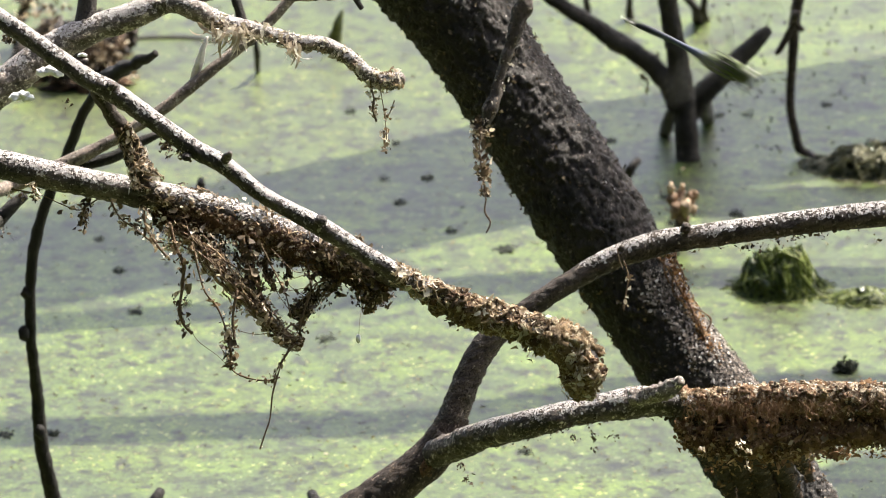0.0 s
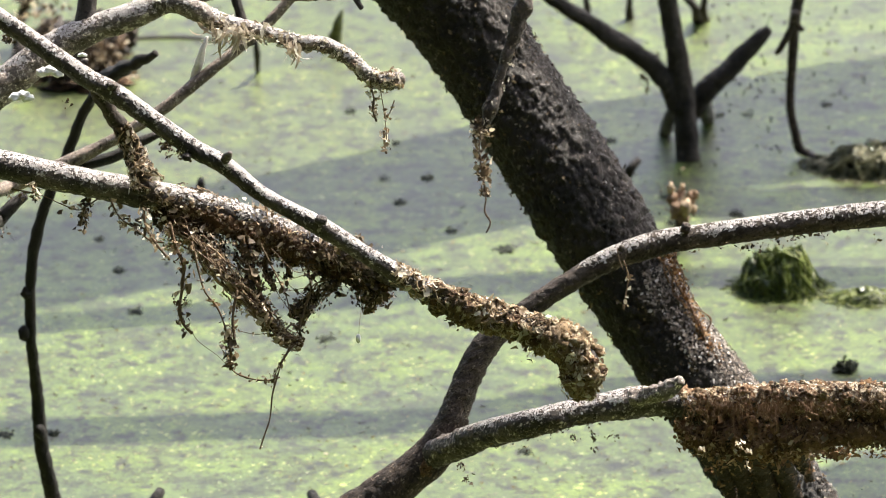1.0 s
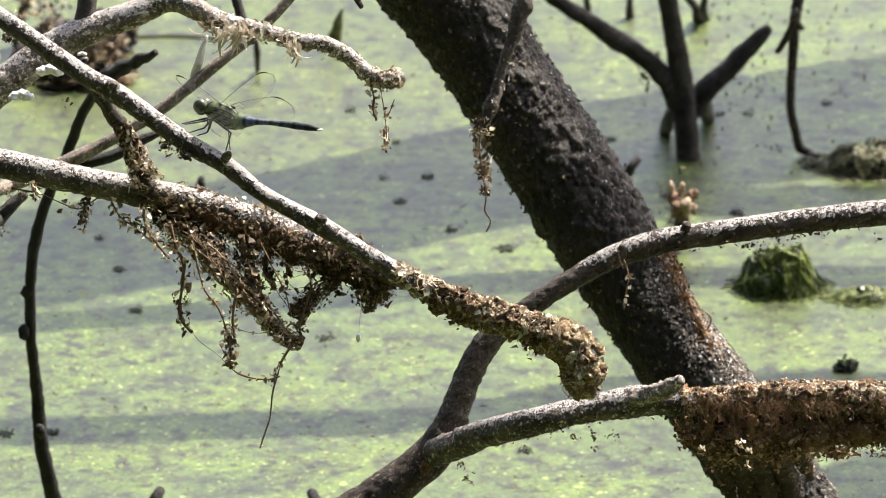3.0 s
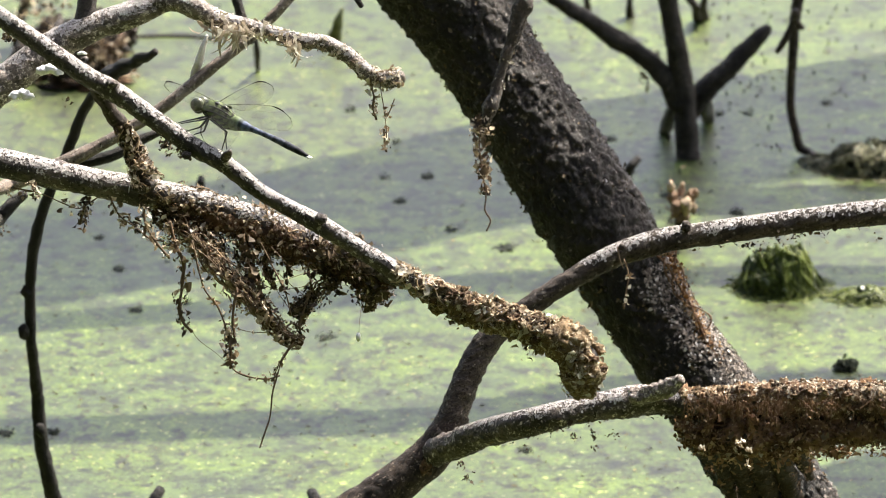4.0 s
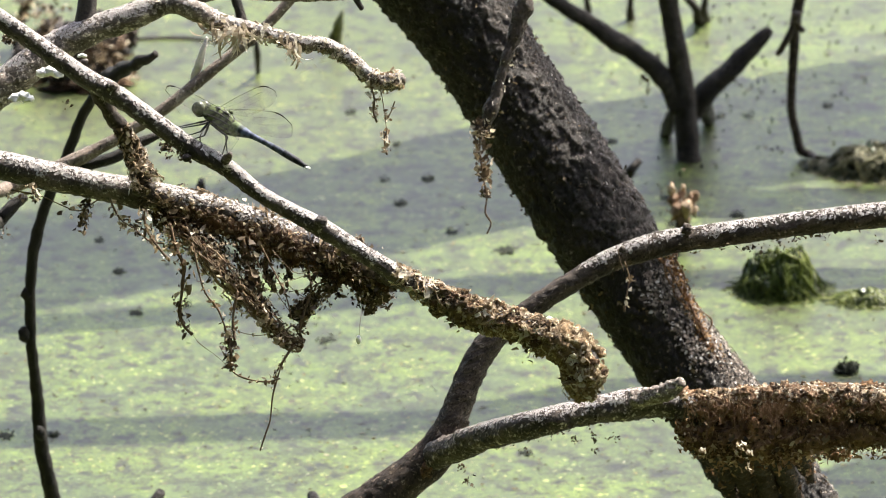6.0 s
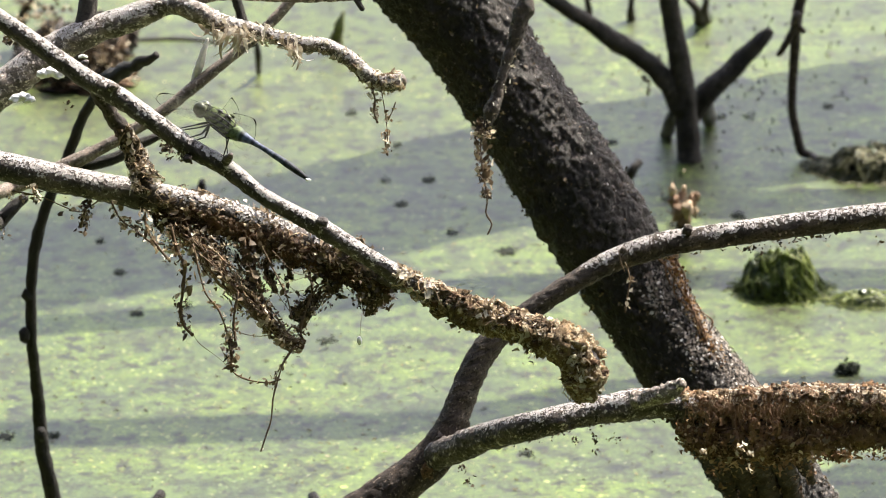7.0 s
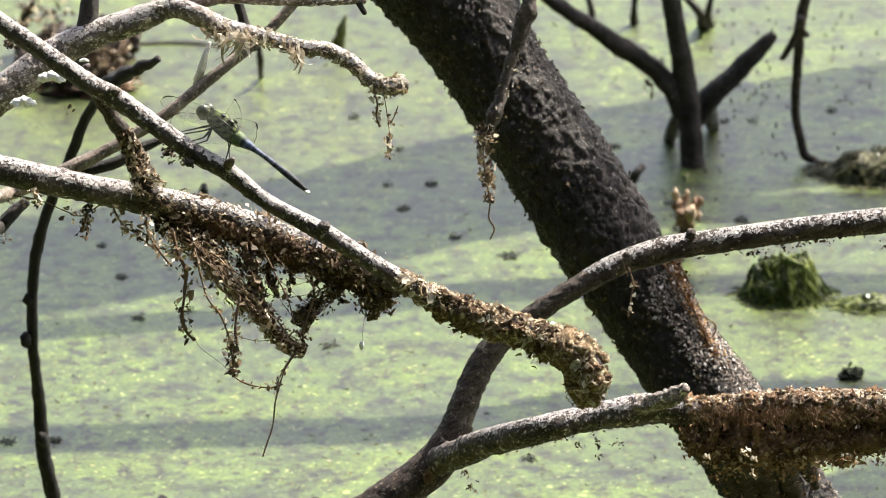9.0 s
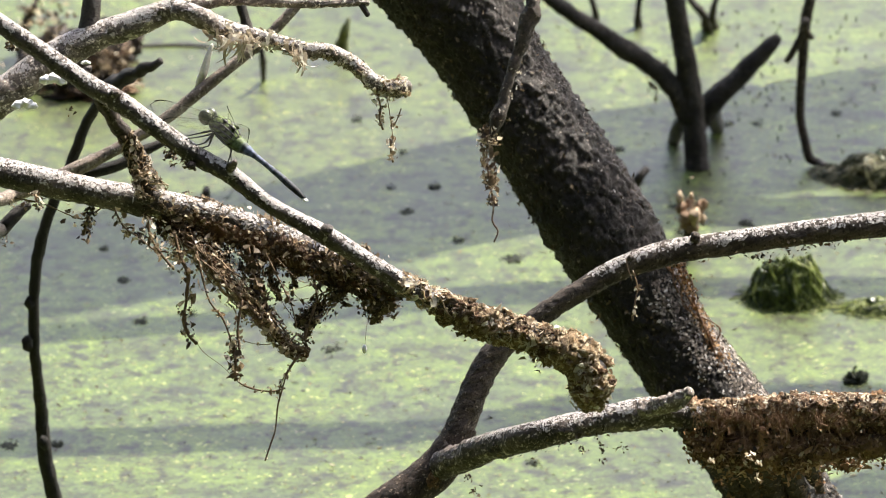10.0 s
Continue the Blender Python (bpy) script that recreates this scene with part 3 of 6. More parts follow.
# ---- the leaning trunk ----
def build_trunk():
    tree = thing("leaning_tree", (0.18283, 2.76946, -0.02086), "dark rough-barked leaning tree trunk in the pond", "tree")
    line = [(-0.06124, 2.9, 0.33815), (-0.02119, 2.88308, 0.29166), (0.00473, 2.873, 0.26399), (0.02248, 2.86293, 0.23625), (0.03857, 2.85407, 0.21184), (0.06233, 2.84198, 0.17863), (0.07791, 2.83312, 0.15431), (0.09053, 2.82587, 0.13444), (0.1082, 2.81781, 0.1123), (0.12456, 2.81015, 0.09121), (0.14147, 2.80234, 0.06962), (0.16398, 2.78799, 0.03006), (0.18754, 2.76624, -0.02972)]
    size = [0.02248, 0.02389, 0.02342, 0.02078, 0.02119, 0.02147, 0.01981, 0.01794, 0.01858, 0.01921, 0.01899, 0.02238, 0.03063]
    trunk = branch("trunk", line, size, BARK_TRUNK, tree, seg=120, step=0.0009, knobs=0.07, fine=0.035, seed=4.0, ridges=0.0019, grit=0.0005)
    s = Scraps(21)
    s.along(line, [x * 1.02 for x in size], 2600, 0.0018, 0.05, start=0.15, end=0.85)
    s.done("bark_litter", MOSS_DARK, trunk, "loose dark bark scales and moss")
    # the lit right flank, put into the colour as pale scales
    s = Scraps(22)
    s.sunlit_lichen(line[6:10], [x * 1.03 for x in size[6:10]], 8500, 0.0016, way_up=Vector((1.0, -0.06, 0.42)), patch=100)
    s.sunlit_lichen(line[6:10], [x * 1.035 for x in size[6:10]], 500, 0.002, way_up=Vector((1.0, 0.0, 0.4)), patch=90)
    s.sunlit_lichen(line[8:12], [x * 1.03 for x in size[8:12]], 1200, 0.0018, way_up=Vector((1.0, 0.1, 0.2)), patch=110)
    s.sunlit_lichen(line[1:6], [x * 1.03 for x in size[1:6]], 500, 0.0014, way_up=Vector((0.7, -0.5, 0.4)), patch=110)
    s.done("sunlit_lichen", SUNLIT_TRUNK_LICHEN, trunk, "pale lichen scales painting in the sunlit flank")
    branch("buttress", [(0.10393, 2.826, 0.13154), (0.11409, 2.822, 0.1192), (0.12412, 2.822, 0.10985), (0.13269, 2.826, 0.09994), (0.14381, 2.82, 0.08324)], [0.003, 0.0075, 0.0078, 0.0072, 0.006], BARK_TRUNK, tree, "low dark root flare of the trunk", seg=40, step=0.0009, knobs=0.2, fine=0.1, seed=5.5, ridges=0.0012)
    # rusty rootlets down the lit flank
    r = np.random.default_rng(3)
    root_line = [(0.0928, 2.82252, 0.17169), (0.09655, 2.81971, 0.16398), (0.10037, 2.81838, 0.15448), (0.10459, 2.81517, 0.14566), (0.10834, 2.81196, 0.13685), (0.11499, 2.81022, 0.12622)]
    for k in range(4):
        line2 = [Vector(p) + Vector((r.normal(0, 0.0019), r.uniform(-0.002, 0.001), r.normal(0, 0.0012))) for p in root_line]
        branch("rootlet", line2, [0.00035] * 6, ROOT_ORANGE, trunk, "thin rust-coloured rootlet", seg=6, step=0.0012, knobs=0.8)
    s = Scraps(23)
    s.along(root_line, [0.0022] * 6, 520, 0.0017, 0.9)
    s.done("root_litter", flake_material("rust_scraps", [(0.0, (0.08, 0.035, 0.012)), (0.5, (0.26, 0.12, 0.04)), (0.97, (0.5, 0.33, 0.17))]), trunk, "rust-coloured fibres on the bark")
    # a dead twig that hangs before the trunk
    twig = branch("hanging_twig", [(-0.03359, 2.86002, 0.31567), (0.00366, 2.80263, 0.33342), (0.02737, 2.76774, 0.32528), (0.03235, 2.76078, 0.30615), (0.03122, 2.75691, 0.29552), (0.02624, 2.75227, 0.28276), (0.02262, 2.7484, 0.27213), (0.01991, 2.74492, 0.26257), (0.01674, 2.74174, 0.25385)],
                  [0.00452, 0.00407, 0.00339, 0.00294, 0.00339, 0.00226, 0.00204, 0.00294, 0.00136], BARK_TWIG, tree, "crooked dead twig with flaking bark", seg=18, step=0.0009, knobs=0.45, fine=0.2)
    strand(twig, [(0.01538, 2.7426, 0.25619), (0.01448, 2.73989, 0.24875), (0.01538, 2.73602, 0.23812), (0.01719, 2.73254, 0.22855), (0.01674, 2.73022, 0.22217), (0.019, 2.72882, 0.21835), (0.01742, 2.72735, 0.21431)], 0.0004, 6, 0.0014, 3.3)
    s = Scraps(31)
    s.along([(0.01222, 2.74159, 0.25342), (0.019, 2.74174, 0.25385)], [0.00271, 0.00317], 60, 0.0028, 0.6)
    s.along([(0.01538, 2.74144, 0.253), (0.01493, 2.73834, 0.2445), (0.01629, 2.73447, 0.23387), (0.01742, 2.732, 0.22706)], [0.00362, 0.00249, 0.00181, 0.00113], 150, 0.0026, 0.6)
    s.done("tuft", FLAKES_BROWN, twig, "drooping tuft of dry brown scraps")
    s = Scraps(32)
    s.along([(0.02733, 2.74675, 0.28222), (0.02304, 2.74289, 0.27161), (0.02168, 2.73864, 0.25994)], [0.00271, 0.00271, 0.00226], 16, 0.0016, 0.3)
    s.done("loose_bark", FLAKES_PALE, twig)
    return tree


build_trunk()


# ---- the dead tree with the dragonfly's perch ----
def build_perch_tree():
    tree = thing("fallen_dead_tree", (-0.44, 2.80, 0.0), "grey fallen dead tree crown hung with dried duckweed", "dead tree")
    branch("stem", [(-0.44, 2.80, -0.02), (-0.43, 2.78, 0.15), (-0.40, 2.72, 0.3), (-0.37, 2.66, 0.48), (-0.38, 2.68, 0.7)], [0.03, 0.027, 0.024, 0.02, 0.015], BARK, tree, seg=24, step=0.004)
    # the perch
    perch = branch("perch_branch", [(-0.38, 2.67, 0.46), (-0.2201, 2.48281, 0.4191), (-0.1836, 2.47692, 0.40287), (-0.15928, 2.47171, 0.38853), (-0.14209, 2.46769, 0.37737), (-0.12693, 2.46422, 0.36773), (-0.11788, 2.46256, 0.363), (-0.1006, 2.45839, 0.35164), (-0.08944, 2.45576, 0.3444), (-0.07827, 2.45368, 0.33872), (-0.06398, 2.44986, 0.32843), (-0.04289, 2.44605, 0.31751), (-0.02954, 2.44306, 0.30968), (-0.01729, 2.4405, 0.30279), (-0.00297, 2.43772, 0.29541), (0.01339, 2.43543, 0.2894), (0.02961, 2.4337, 0.28464), (0.04178, 2.43203, 0.28006), (0.04888, 2.43009, 0.27472), (0.05091, 2.42766, 0.26805), (0.04827, 2.42537, 0.26176)],
                   [0.00527, 0.00392, 0.00349, 0.00323, 0.00333, 0.00341, 0.00364, 0.00332, 0.00332, 0.00317, 0.00276, 0.0033, 0.00308, 0.00327, 0.00354, 0.00406, 0.00406, 0.00487, 0.00568, 0.00548, 0.00284],
                   BARK, tree, "smooth grey diagonal branch with a clubbed end", seg=26, step=0.0008, knobs=0.11, fine=0.07, seed=1.0, grit=0.00018, ridges=0.0002)
    s = Scraps(44)
    s.sunlit_lichen([(-0.1836, 2.47692, 0.40287), (-0.15928, 2.47171, 0.38853), (-0.14209, 2.46769, 0.37737), (-0.12693, 2.46422, 0.36773), (-0.11788, 2.46256, 0.363), (-0.1006, 2.45839, 0.35164), (-0.08944, 2.45576, 0.3444), (-0.07827, 2.45368, 0.33872), (-0.06398, 2.44986, 0.32843), (-0.04289, 2.44605, 0.31751), (-0.02954, 2.44306, 0.30968), (-0.01729, 2.4405, 0.30279), (-0.00297, 2.43772, 0.29541)],
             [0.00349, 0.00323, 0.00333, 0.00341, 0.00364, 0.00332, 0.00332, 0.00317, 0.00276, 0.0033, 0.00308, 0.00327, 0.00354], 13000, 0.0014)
    s.done("sunlit_lichen", SUNLIT_LICHEN, perch, "pale lichen scales painting in the sunlit upper side")
    for at, size in (((-0.07829, 2.45465, 0.3409), 9), ((-0.11868, 2.45988, 0.36696), 8), ((-0.04373, 2.44245, 0.322), 9), ((-0.1286, 2.46672, 0.37406), 5), ((-0.09198, 2.45209, 0.34265), 7)):
        bm = bmesh.new()
        lump(bm, at, (0.00026 * size, 0.00024 * size, 0.0002 * size), size, 0.35)
        part("knot", bm, BARK, perch)
    bm = bmesh.new()
    tube(bm, [(-0.07823, 2.452, 0.3414), (-0.07707, 2.448, 0.34431), (-0.07619, 2.446, 0.34629)], [0.0014, 0.0015, 0.001], seg=14, step=0.0005, knobs=0.4, fine=0.3, seed=3.0)
    part("branch_scar", bm, BARK, perch, "broken collar of a lost side twig")
    s = Scraps(43)
    for at, count in (((-0.10004, 2.462, 0.3435), 26), ((-0.09885, 2.462, 0.34135), 14), ((-0.0939, 2.46, 0.34162), 24), ((-0.09066, 2.46, 0.34076), 12), ((-0.1572, 2.485, 0.37614), 22), ((-0.13475, 2.47, 0.35753), 8)):
        for _ in range(count):
            s.add(Vector(at) + Vector(s.rng.normal(0, 0.0012, 3)), s.rng.normal(0, 1, 3), 0.0023, 0.4)
    s.done("dead_moss", MOSS_DARK, perch)
    club = [(-0.01704, 2.44036, 0.30293), (-0.00284, 2.43758, 0.29531), (0.01339, 2.43522, 0.28883), (0.02961, 2.43356, 0.28425), (0.04178, 2.43189, 0.27968), (0.04888, 2.42995, 0.27434), (0.05091, 2.42766, 0.26805), (0.04888, 2.42523, 0.26138)]
    shell = branch("crust", club[1:], [0.00365, 0.00487, 0.00487, 0.00568, 0.00649, 0.00629, 0.00325], CRUST, perch, "crust of dry straw-coloured duckweed", seg=26, step=0.0008, knobs=0.5, fine=0.4, seed=21.0, grit=0.0007)
    s = Scraps(41)
    s.along(club, [0.00345, 0.00426, 0.00507, 0.00507, 0.00609, 0.0069, 0.00669, 0.00325], 1000, 0.0029, 0.12, clump=0.35)
    s.done("litter", FLAKES, shell)
    clods(shell, club[1:], [0.00406, 0.00487, 0.00507, 0.00588, 0.0069, 0.00669, 0.00345], 90, 0.00223, CRUST, 71)
    clods(shell, club[1:], [0.00406, 0.00487, 0.00507, 0.00588, 0.0069, 0.00669, 0.00345], 60, 0.00183, CRUST_BROWN, 72)
    for k, (at, w) in enumerate((((0.04665, 2.43134, 0.27815), 35), ((0.04909, 2.42884, 0.27129), 32), ((0.04868, 2.42662, 0.26519), 26))):
        bm = bmesh.new()
        lump(bm, at, (0.0002 * w, 0.0002 * w, 0.00021 * w), 8.0 + k, 0.35, 4)
        part("clod", bm, CRUST, shell)
    s = Scraps(40)
    for at, w in (((0.04665, 2.43134, 0.27815), 0.0073), ((0.04909, 2.42884, 0.27129), 0.0068), ((0.04868, 2.42662, 0.26519), 0.0056)):
        for _ in range(90):
            d = Vector(s.rng.normal(0, 1, 3)).normalized()
            s.add(Vector(at) + d * w * s.rng.uniform(0.9, 1.08), d + Vector(s.rng.normal(0, 0.35, 3)), 0.0036, 0.3, 2.2)
    s.done("pale_litter", FLAKES, shell)
    fibres(shell, club, [0.0036, 0.0044, 0.0052, 0.0052, 0.0062, 0.007, 0.0067, 0.0034], 120, 0.0003, ROOT_TAN, 411, run=0.14)
    s = Scraps(42)
    for at, n, sp in (((0.00446, 2.43467, 0.2873), 40, 0.0016), ((0.03164, 2.4312, 0.27777), 40, 0.0017), ((0.03458, 2.42662, 0.28859), 30, 0.0016)):
        for _ in range(n):
            s.add(Vector(at) + Vector(s.rng.normal(0, sp, 3)), s.rng.normal(0, 1, 3), 0.0025)
    s.done("ragged_litter", FLAKES_BROWN, perch)
    s = Scraps(43)
    for at, n in (((-0.1002, 2.4559, 0.34563), 14), ((-0.0931, 2.45506, 0.34334), 16), ((-0.09574, 2.45562, 0.34487), 10), ((-0.15598, 2.46908, 0.38184), 10)):
        for _ in range(n):
            s.add(Vector(at) + Vector(s.rng.normal(0, 0.0011, 3)), s.rng.normal(0, 1, 3), 0.002)
    s.done("loose_bark", MOSS_DARK, perch)
    strand(perch, [(-0.02921, 2.43599, 0.29092), (-0.03002, 2.4339, 0.28521), (-0.03022, 2.43217, 0.28044)], 0.00006, 0, 0.001, 7.0)
    bm = bmesh.new()
    lump(bm, (-0.03043, 2.43217, 0.28044), (0.0009, 0.0009, 0.0018), 2.0, 0.2, 2)
    part("seed_husk", bm, FUNGUS, perch, "tiny pale husk hanging by a thread")
    # the lower bough
    low_pts = [(-0.41, 2.75, 0.27), (-0.22241, 2.48585, 0.3402), (-0.18548, 2.48353, 0.33384), (-0.16086, 2.48185, 0.32921), (-0.14239, 2.48051, 0.32555), (-0.12598, 2.47932, 0.32227), (-0.10956, 2.47834, 0.31957), (-0.09315, 2.47722, 0.31649), (-0.07263, 2.47511, 0.31071), (-0.05417, 2.47287, 0.30454), (-0.03775, 2.47062, 0.29837), (-0.02122, 2.45423, 0.29718), (-0.01301, 2.44345, 0.29682)]
    low_r = [0.00695, 0.00598, 0.00559, 0.00521, 0.00501, 0.00501, 0.00521, 0.00482, 0.00521, 0.00482, 0.00444, 0.00347, 0.00193]
    low = branch("bough", low_pts, low_r, BARK_BOUGH, tree, "thick grey bough half hidden by dried weed", seg=28, step=0.0008, knobs=0.10, fine=0.06, seed=2.0, grit=0.0002, ridges=0.0003)
    s = Scraps(45)
    s.sunlit_lichen(low_pts[1:11], low_r[1:11], 15000, 0.0014)
    s.done("sunlit_lichen", SUNLIT_LICHEN, low, "pale lichen scales painting in the sunlit upper side")
    cr = low_pts[6:12]
    shell = branch("crust", [(-0.10238, 2.47694, 0.31572), (-0.0911, 2.47623, 0.31379), (-0.07263, 2.47413, 0.30801), (-0.05417, 2.47188, 0.30184), (-0.03775, 2.46964, 0.29567), (-0.0233, 2.45829, 0.29373), (-0.01714, 2.45283, 0.29335)], [0.00287, 0.00492, 0.00554, 0.00574, 0.00574, 0.0041, 0.00164], CRUST_BROWN, low, "crust of dry tan duckweed", seg=28, step=0.0008, knobs=0.35, fine=0.25, seed=22.0, grit=0.0007)
    clods(shell, [(-0.10238, 2.47694, 0.31572), (-0.0911, 2.47623, 0.31379), (-0.07263, 2.47413, 0.30801), (-0.05417, 2.47188, 0.30184), (-0.03775, 2.46964, 0.29567), (-0.0233, 2.45829, 0.29373)], [0.00328, 0.00513, 0.00574, 0.00595, 0.00595, 0.0041], 60, 0.00185, CRUST_BROWN, 75)
    s = Scraps(51)
    s.along(cr, [0.00554, 0.00554, 0.00616, 0.00677, 0.00698, 0.00492], 1900, 0.0021, 0.15, under=0.6, clump=0.5)
    s.along([(-0.10238, 2.47694, 0.31572), (-0.0911, 2.47595, 0.31302), (-0.07263, 2.47371, 0.30685), (-0.05417, 2.47146, 0.30068), (-0.03775, 2.46922, 0.29451), (-0.0233, 2.45801, 0.29296)], [0.00328, 0.00554, 0.00616, 0.00636, 0.00636, 0.00492], 600, 0.0023, 0.2, clump=0.5)
    s.done("litter", FLAKES_BROWN, shell)
    fibres(shell, low_pts[6:12], [0.0056, 0.0056, 0.006, 0.0062, 0.0064, 0.0048], 90, 0.0002, ROOT_TAN, 512, run=0.12)
    # drooping bunches of dark curled leaves, with threads between them
    bunches = (
        ([(-0.03556, 2.462, 0.30586), (-0.02946, 2.462, 0.29585), (-0.02704, 2.462, 0.28668), (-0.0285, 2.462, 0.27881)], [0.005, 0.0075, 0.006, 0.002], 330),
        ([(-0.01916, 2.452, 0.29952), (-0.02287, 2.455, 0.29102), (-0.02639, 2.458, 0.28598)], [0.004, 0.005, 0.004], 150),
        ([(-0.04584, 2.466, 0.30485), (-0.04077, 2.466, 0.29613), (-0.03938, 2.466, 0.28848)], [0.005, 0.005, 0.003], 170),
        ([(-0.0377, 2.464, 0.29031), (-0.04469, 2.464, 0.28703), (-0.04841, 2.464, 0.282), (-0.05212, 2.464, 0.27981), (-0.05583, 2.464, 0.27718)], [0.003, 0.0042, 0.0036, 0.003, 0.002], 190),
        ([(-0.04674, 2.464, 0.28594), (-0.05008, 2.464, 0.27718), (-0.0534, 2.464, 0.27192)], [0.0018, 0.0016, 0.0012], 46),
        ([(-0.07464, 2.472, 0.30703), (-0.07221, 2.47, 0.29794), (-0.06937, 2.468, 0.28884), (-0.07062, 2.466, 0.28082)], [0.0046, 0.005, 0.004, 0.002], 190),
        ([(-0.06276, 2.472, 0.30485), (-0.06444, 2.47, 0.29466), (-0.06119, 2.468, 0.28555)], [0.0024, 0.0022, 0.0014], 60),
        ([(-0.05413, 2.47, 0.30121), (-0.05664, 2.47, 0.29466), (-0.05504, 2.47, 0.28985)], [0.0022, 0.0022, 0.0014], 50),
        ([(-0.09009, 2.475, 0.30922), (-0.08458, 2.474, 0.30303), (-0.07928, 2.472, 0.29393)], [0.005, 0.005, 0.004], 150))
    for k, (pts, rad, count) in enumerate(bunches):
        bm = bmesh.new()
        tube(bm, pts, [0.0006] * len(pts), seg=6, step=0.0012, knobs=0.5, fine=0.2, seed=60.0 + k)
        stalk = part("hanging_tuft", bm, THREAD, low, "drooping bunch of dark curled dead leaves" if k == 0 else "")
        fibres(stalk, pts, [q * 0.7 for q in rad], 16, 0.00022, THREAD, 580 + k, run=0.6)
        s = Scraps(600 + k)
        s.along(pts, [q * 0.7 for q in rad], int(count * 1.7), 0.0024, 1.1, clump=0.5)
        s.done("dead_leaves", MOSS_DARK, stalk)
        s = Scraps(640 + k)
        s.along(pts, [q * 0.75 for q in rad], count // 2, 0.0022, 1.1, clump=0.45)
        s.done("litter", FLAKES_BROWN, stalk)
    r = np.random.default_rng(61)
    for a, b in (((-0.06741, 2.468, 0.30194), (-0.04901, 2.464, 0.28375)), ((-0.06439, 2.468, 0.29539), (-0.05419, 2.464, 0.27718)), ((-0.0582, 2.468, 0.29976), (-0.03768, 2.464, 0.29468)), ((-0.06808, 2.466, 0.28957), (-0.04591, 2.464, 0.28922)), ((-0.07872, 2.46, 0.2754), (-0.06338, 2.46, 0.27211)), ((-0.07054, 2.468, 0.29539), (-0.05409, 2.468, 0.30194)), ((-0.03553, 2.46, 0.30485), (-0.02535, 2.46, 0.29833))):
        a, b = Vector(a), Vector(b)
        strand(low, [a, a.lerp(b, 0.35) + Vector((0, 0, -r.uniform(0.001, 0.003))), a.lerp(b, 0.7) + Vector((0, 0, -r.uniform(0.0, 0.002))), b], 0.00013, 4, 0.0016, a.x * 90 + 40)
    # hanging festoons
    bm = bmesh.new()
    fest = [(-0.10136, 2.47532, 0.31128), (-0.0899, 2.46781, 0.30528), (-0.08155, 2.45997, 0.29834), (-0.07338, 2.45682, 0.28969), (-0.06418, 2.45368, 0.28105), (-0.05703, 2.45088, 0.27337), (-0.05089, 2.45018, 0.27145)]
    tube(bm, fest, [0.00203, 0.00223, 0.00183, 0.00183, 0.00162, 0.00142, 0.00101], seg=16, step=0.0009, knobs=0.5, fine=0.3, grit=0.0007)
    f = part("festoon", bm, CRUST_BROWN, low, "hanging clot of dried weed and rootlets")
    fibres(f, fest, [0.0042, 0.004, 0.0036, 0.0034, 0.003, 0.0026, 0.0024], 60, 0.0003, ROOT_TAN, 531)
    fibres(f, fest, [0.0046, 0.0044, 0.004, 0.0036, 0.003, 0.0028, 0.0026], 50, 0.00026, THREAD, 532)
    s = Scraps(53)
    s.along(fest, [0.0045, 0.0042, 0.0036, 0.0036, 0.003, 0.0026, 0.0026], 800, 0.0022, 0.7, clump=0.5)
    s.done("litter", FLAKES_BROWN, f)
    s = Scraps(54)
    s.along(fest, [0.0045, 0.0042, 0.0036, 0.0036, 0.0032, 0.003, 0.003], 560, 0.0022, 0.6, clump=0.5)
    s.done("pale_litter", FLAKES, f)
    strand(low, [(-0.09893, 2.46521, 0.31274), (-0.09647, 2.46206, 0.3041), (-0.09382, 2.45997, 0.29834), (-0.09443, 2.45717, 0.29065), (-0.09525, 2.45437, 0.28297), (-0.09382, 2.45263, 0.27817), (-0.09075, 2.45158, 0.27529)], 0.0007, 110, 0.0024, 1.1, 1.6, FLAKES_BROWN)
    strand(low, [(-0.09116, 2.45193, 0.27625), (-0.0883, 2.45053, 0.27241), (-0.08155, 2.44878, 0.26761), (-0.07747, 2.44738, 0.26376)], 0.00008, 0, 0.001, 1.5)
    strand(low, [(-0.09041, 2.45336, 0.30943), (-0.08633, 2.44779, 0.29413), (-0.08124, 2.44536, 0.28743), (-0.07819, 2.44257, 0.27978), (-0.07656, 2.43944, 0.27116), (-0.07574, 2.43769, 0.26638), (-0.07106, 2.43679, 0.26389), (-0.06394, 2.43637, 0.26275), (-0.05884, 2.43679, 0.26389)], 0.0004, 60, 0.0022, 2.1, 0.9, FLAKES_BROWN)
    strand(low, [(-0.07717, 2.44222, 0.27882), (-0.07656, 2.44013, 0.27308), (-0.07656, 2.43769, 0.26638)], 0.0006, 60, 0.0022, 2.4, 1.5, FLAKES_BROWN)
    strand(low, [(-0.07412, 2.44744, 0.29317), (-0.07574, 2.44431, 0.28456), (-0.07513, 2.44152, 0.27691)], 0.0005, 40, 0.0022, 2.9, 1.3, FLAKES_BROWN)
    strand(low, [(-0.05386, 2.4455, 0.27322), (-0.05794, 2.44341, 0.26747), (-0.05998, 2.44132, 0.26172), (-0.06161, 2.43922, 0.25597), (-0.06243, 2.43643, 0.2483), (-0.06406, 2.43469, 0.24351), (-0.0661, 2.4326, 0.23775)], 0.0003, 8, 0.0016, 3.1)
    strand(low, [(-0.05494, 2.44817, 0.27177), (-0.06045, 2.44482, 0.26256), (-0.06107, 2.44272, 0.2568)], 0.0003, 22, 0.0018, 3.6)
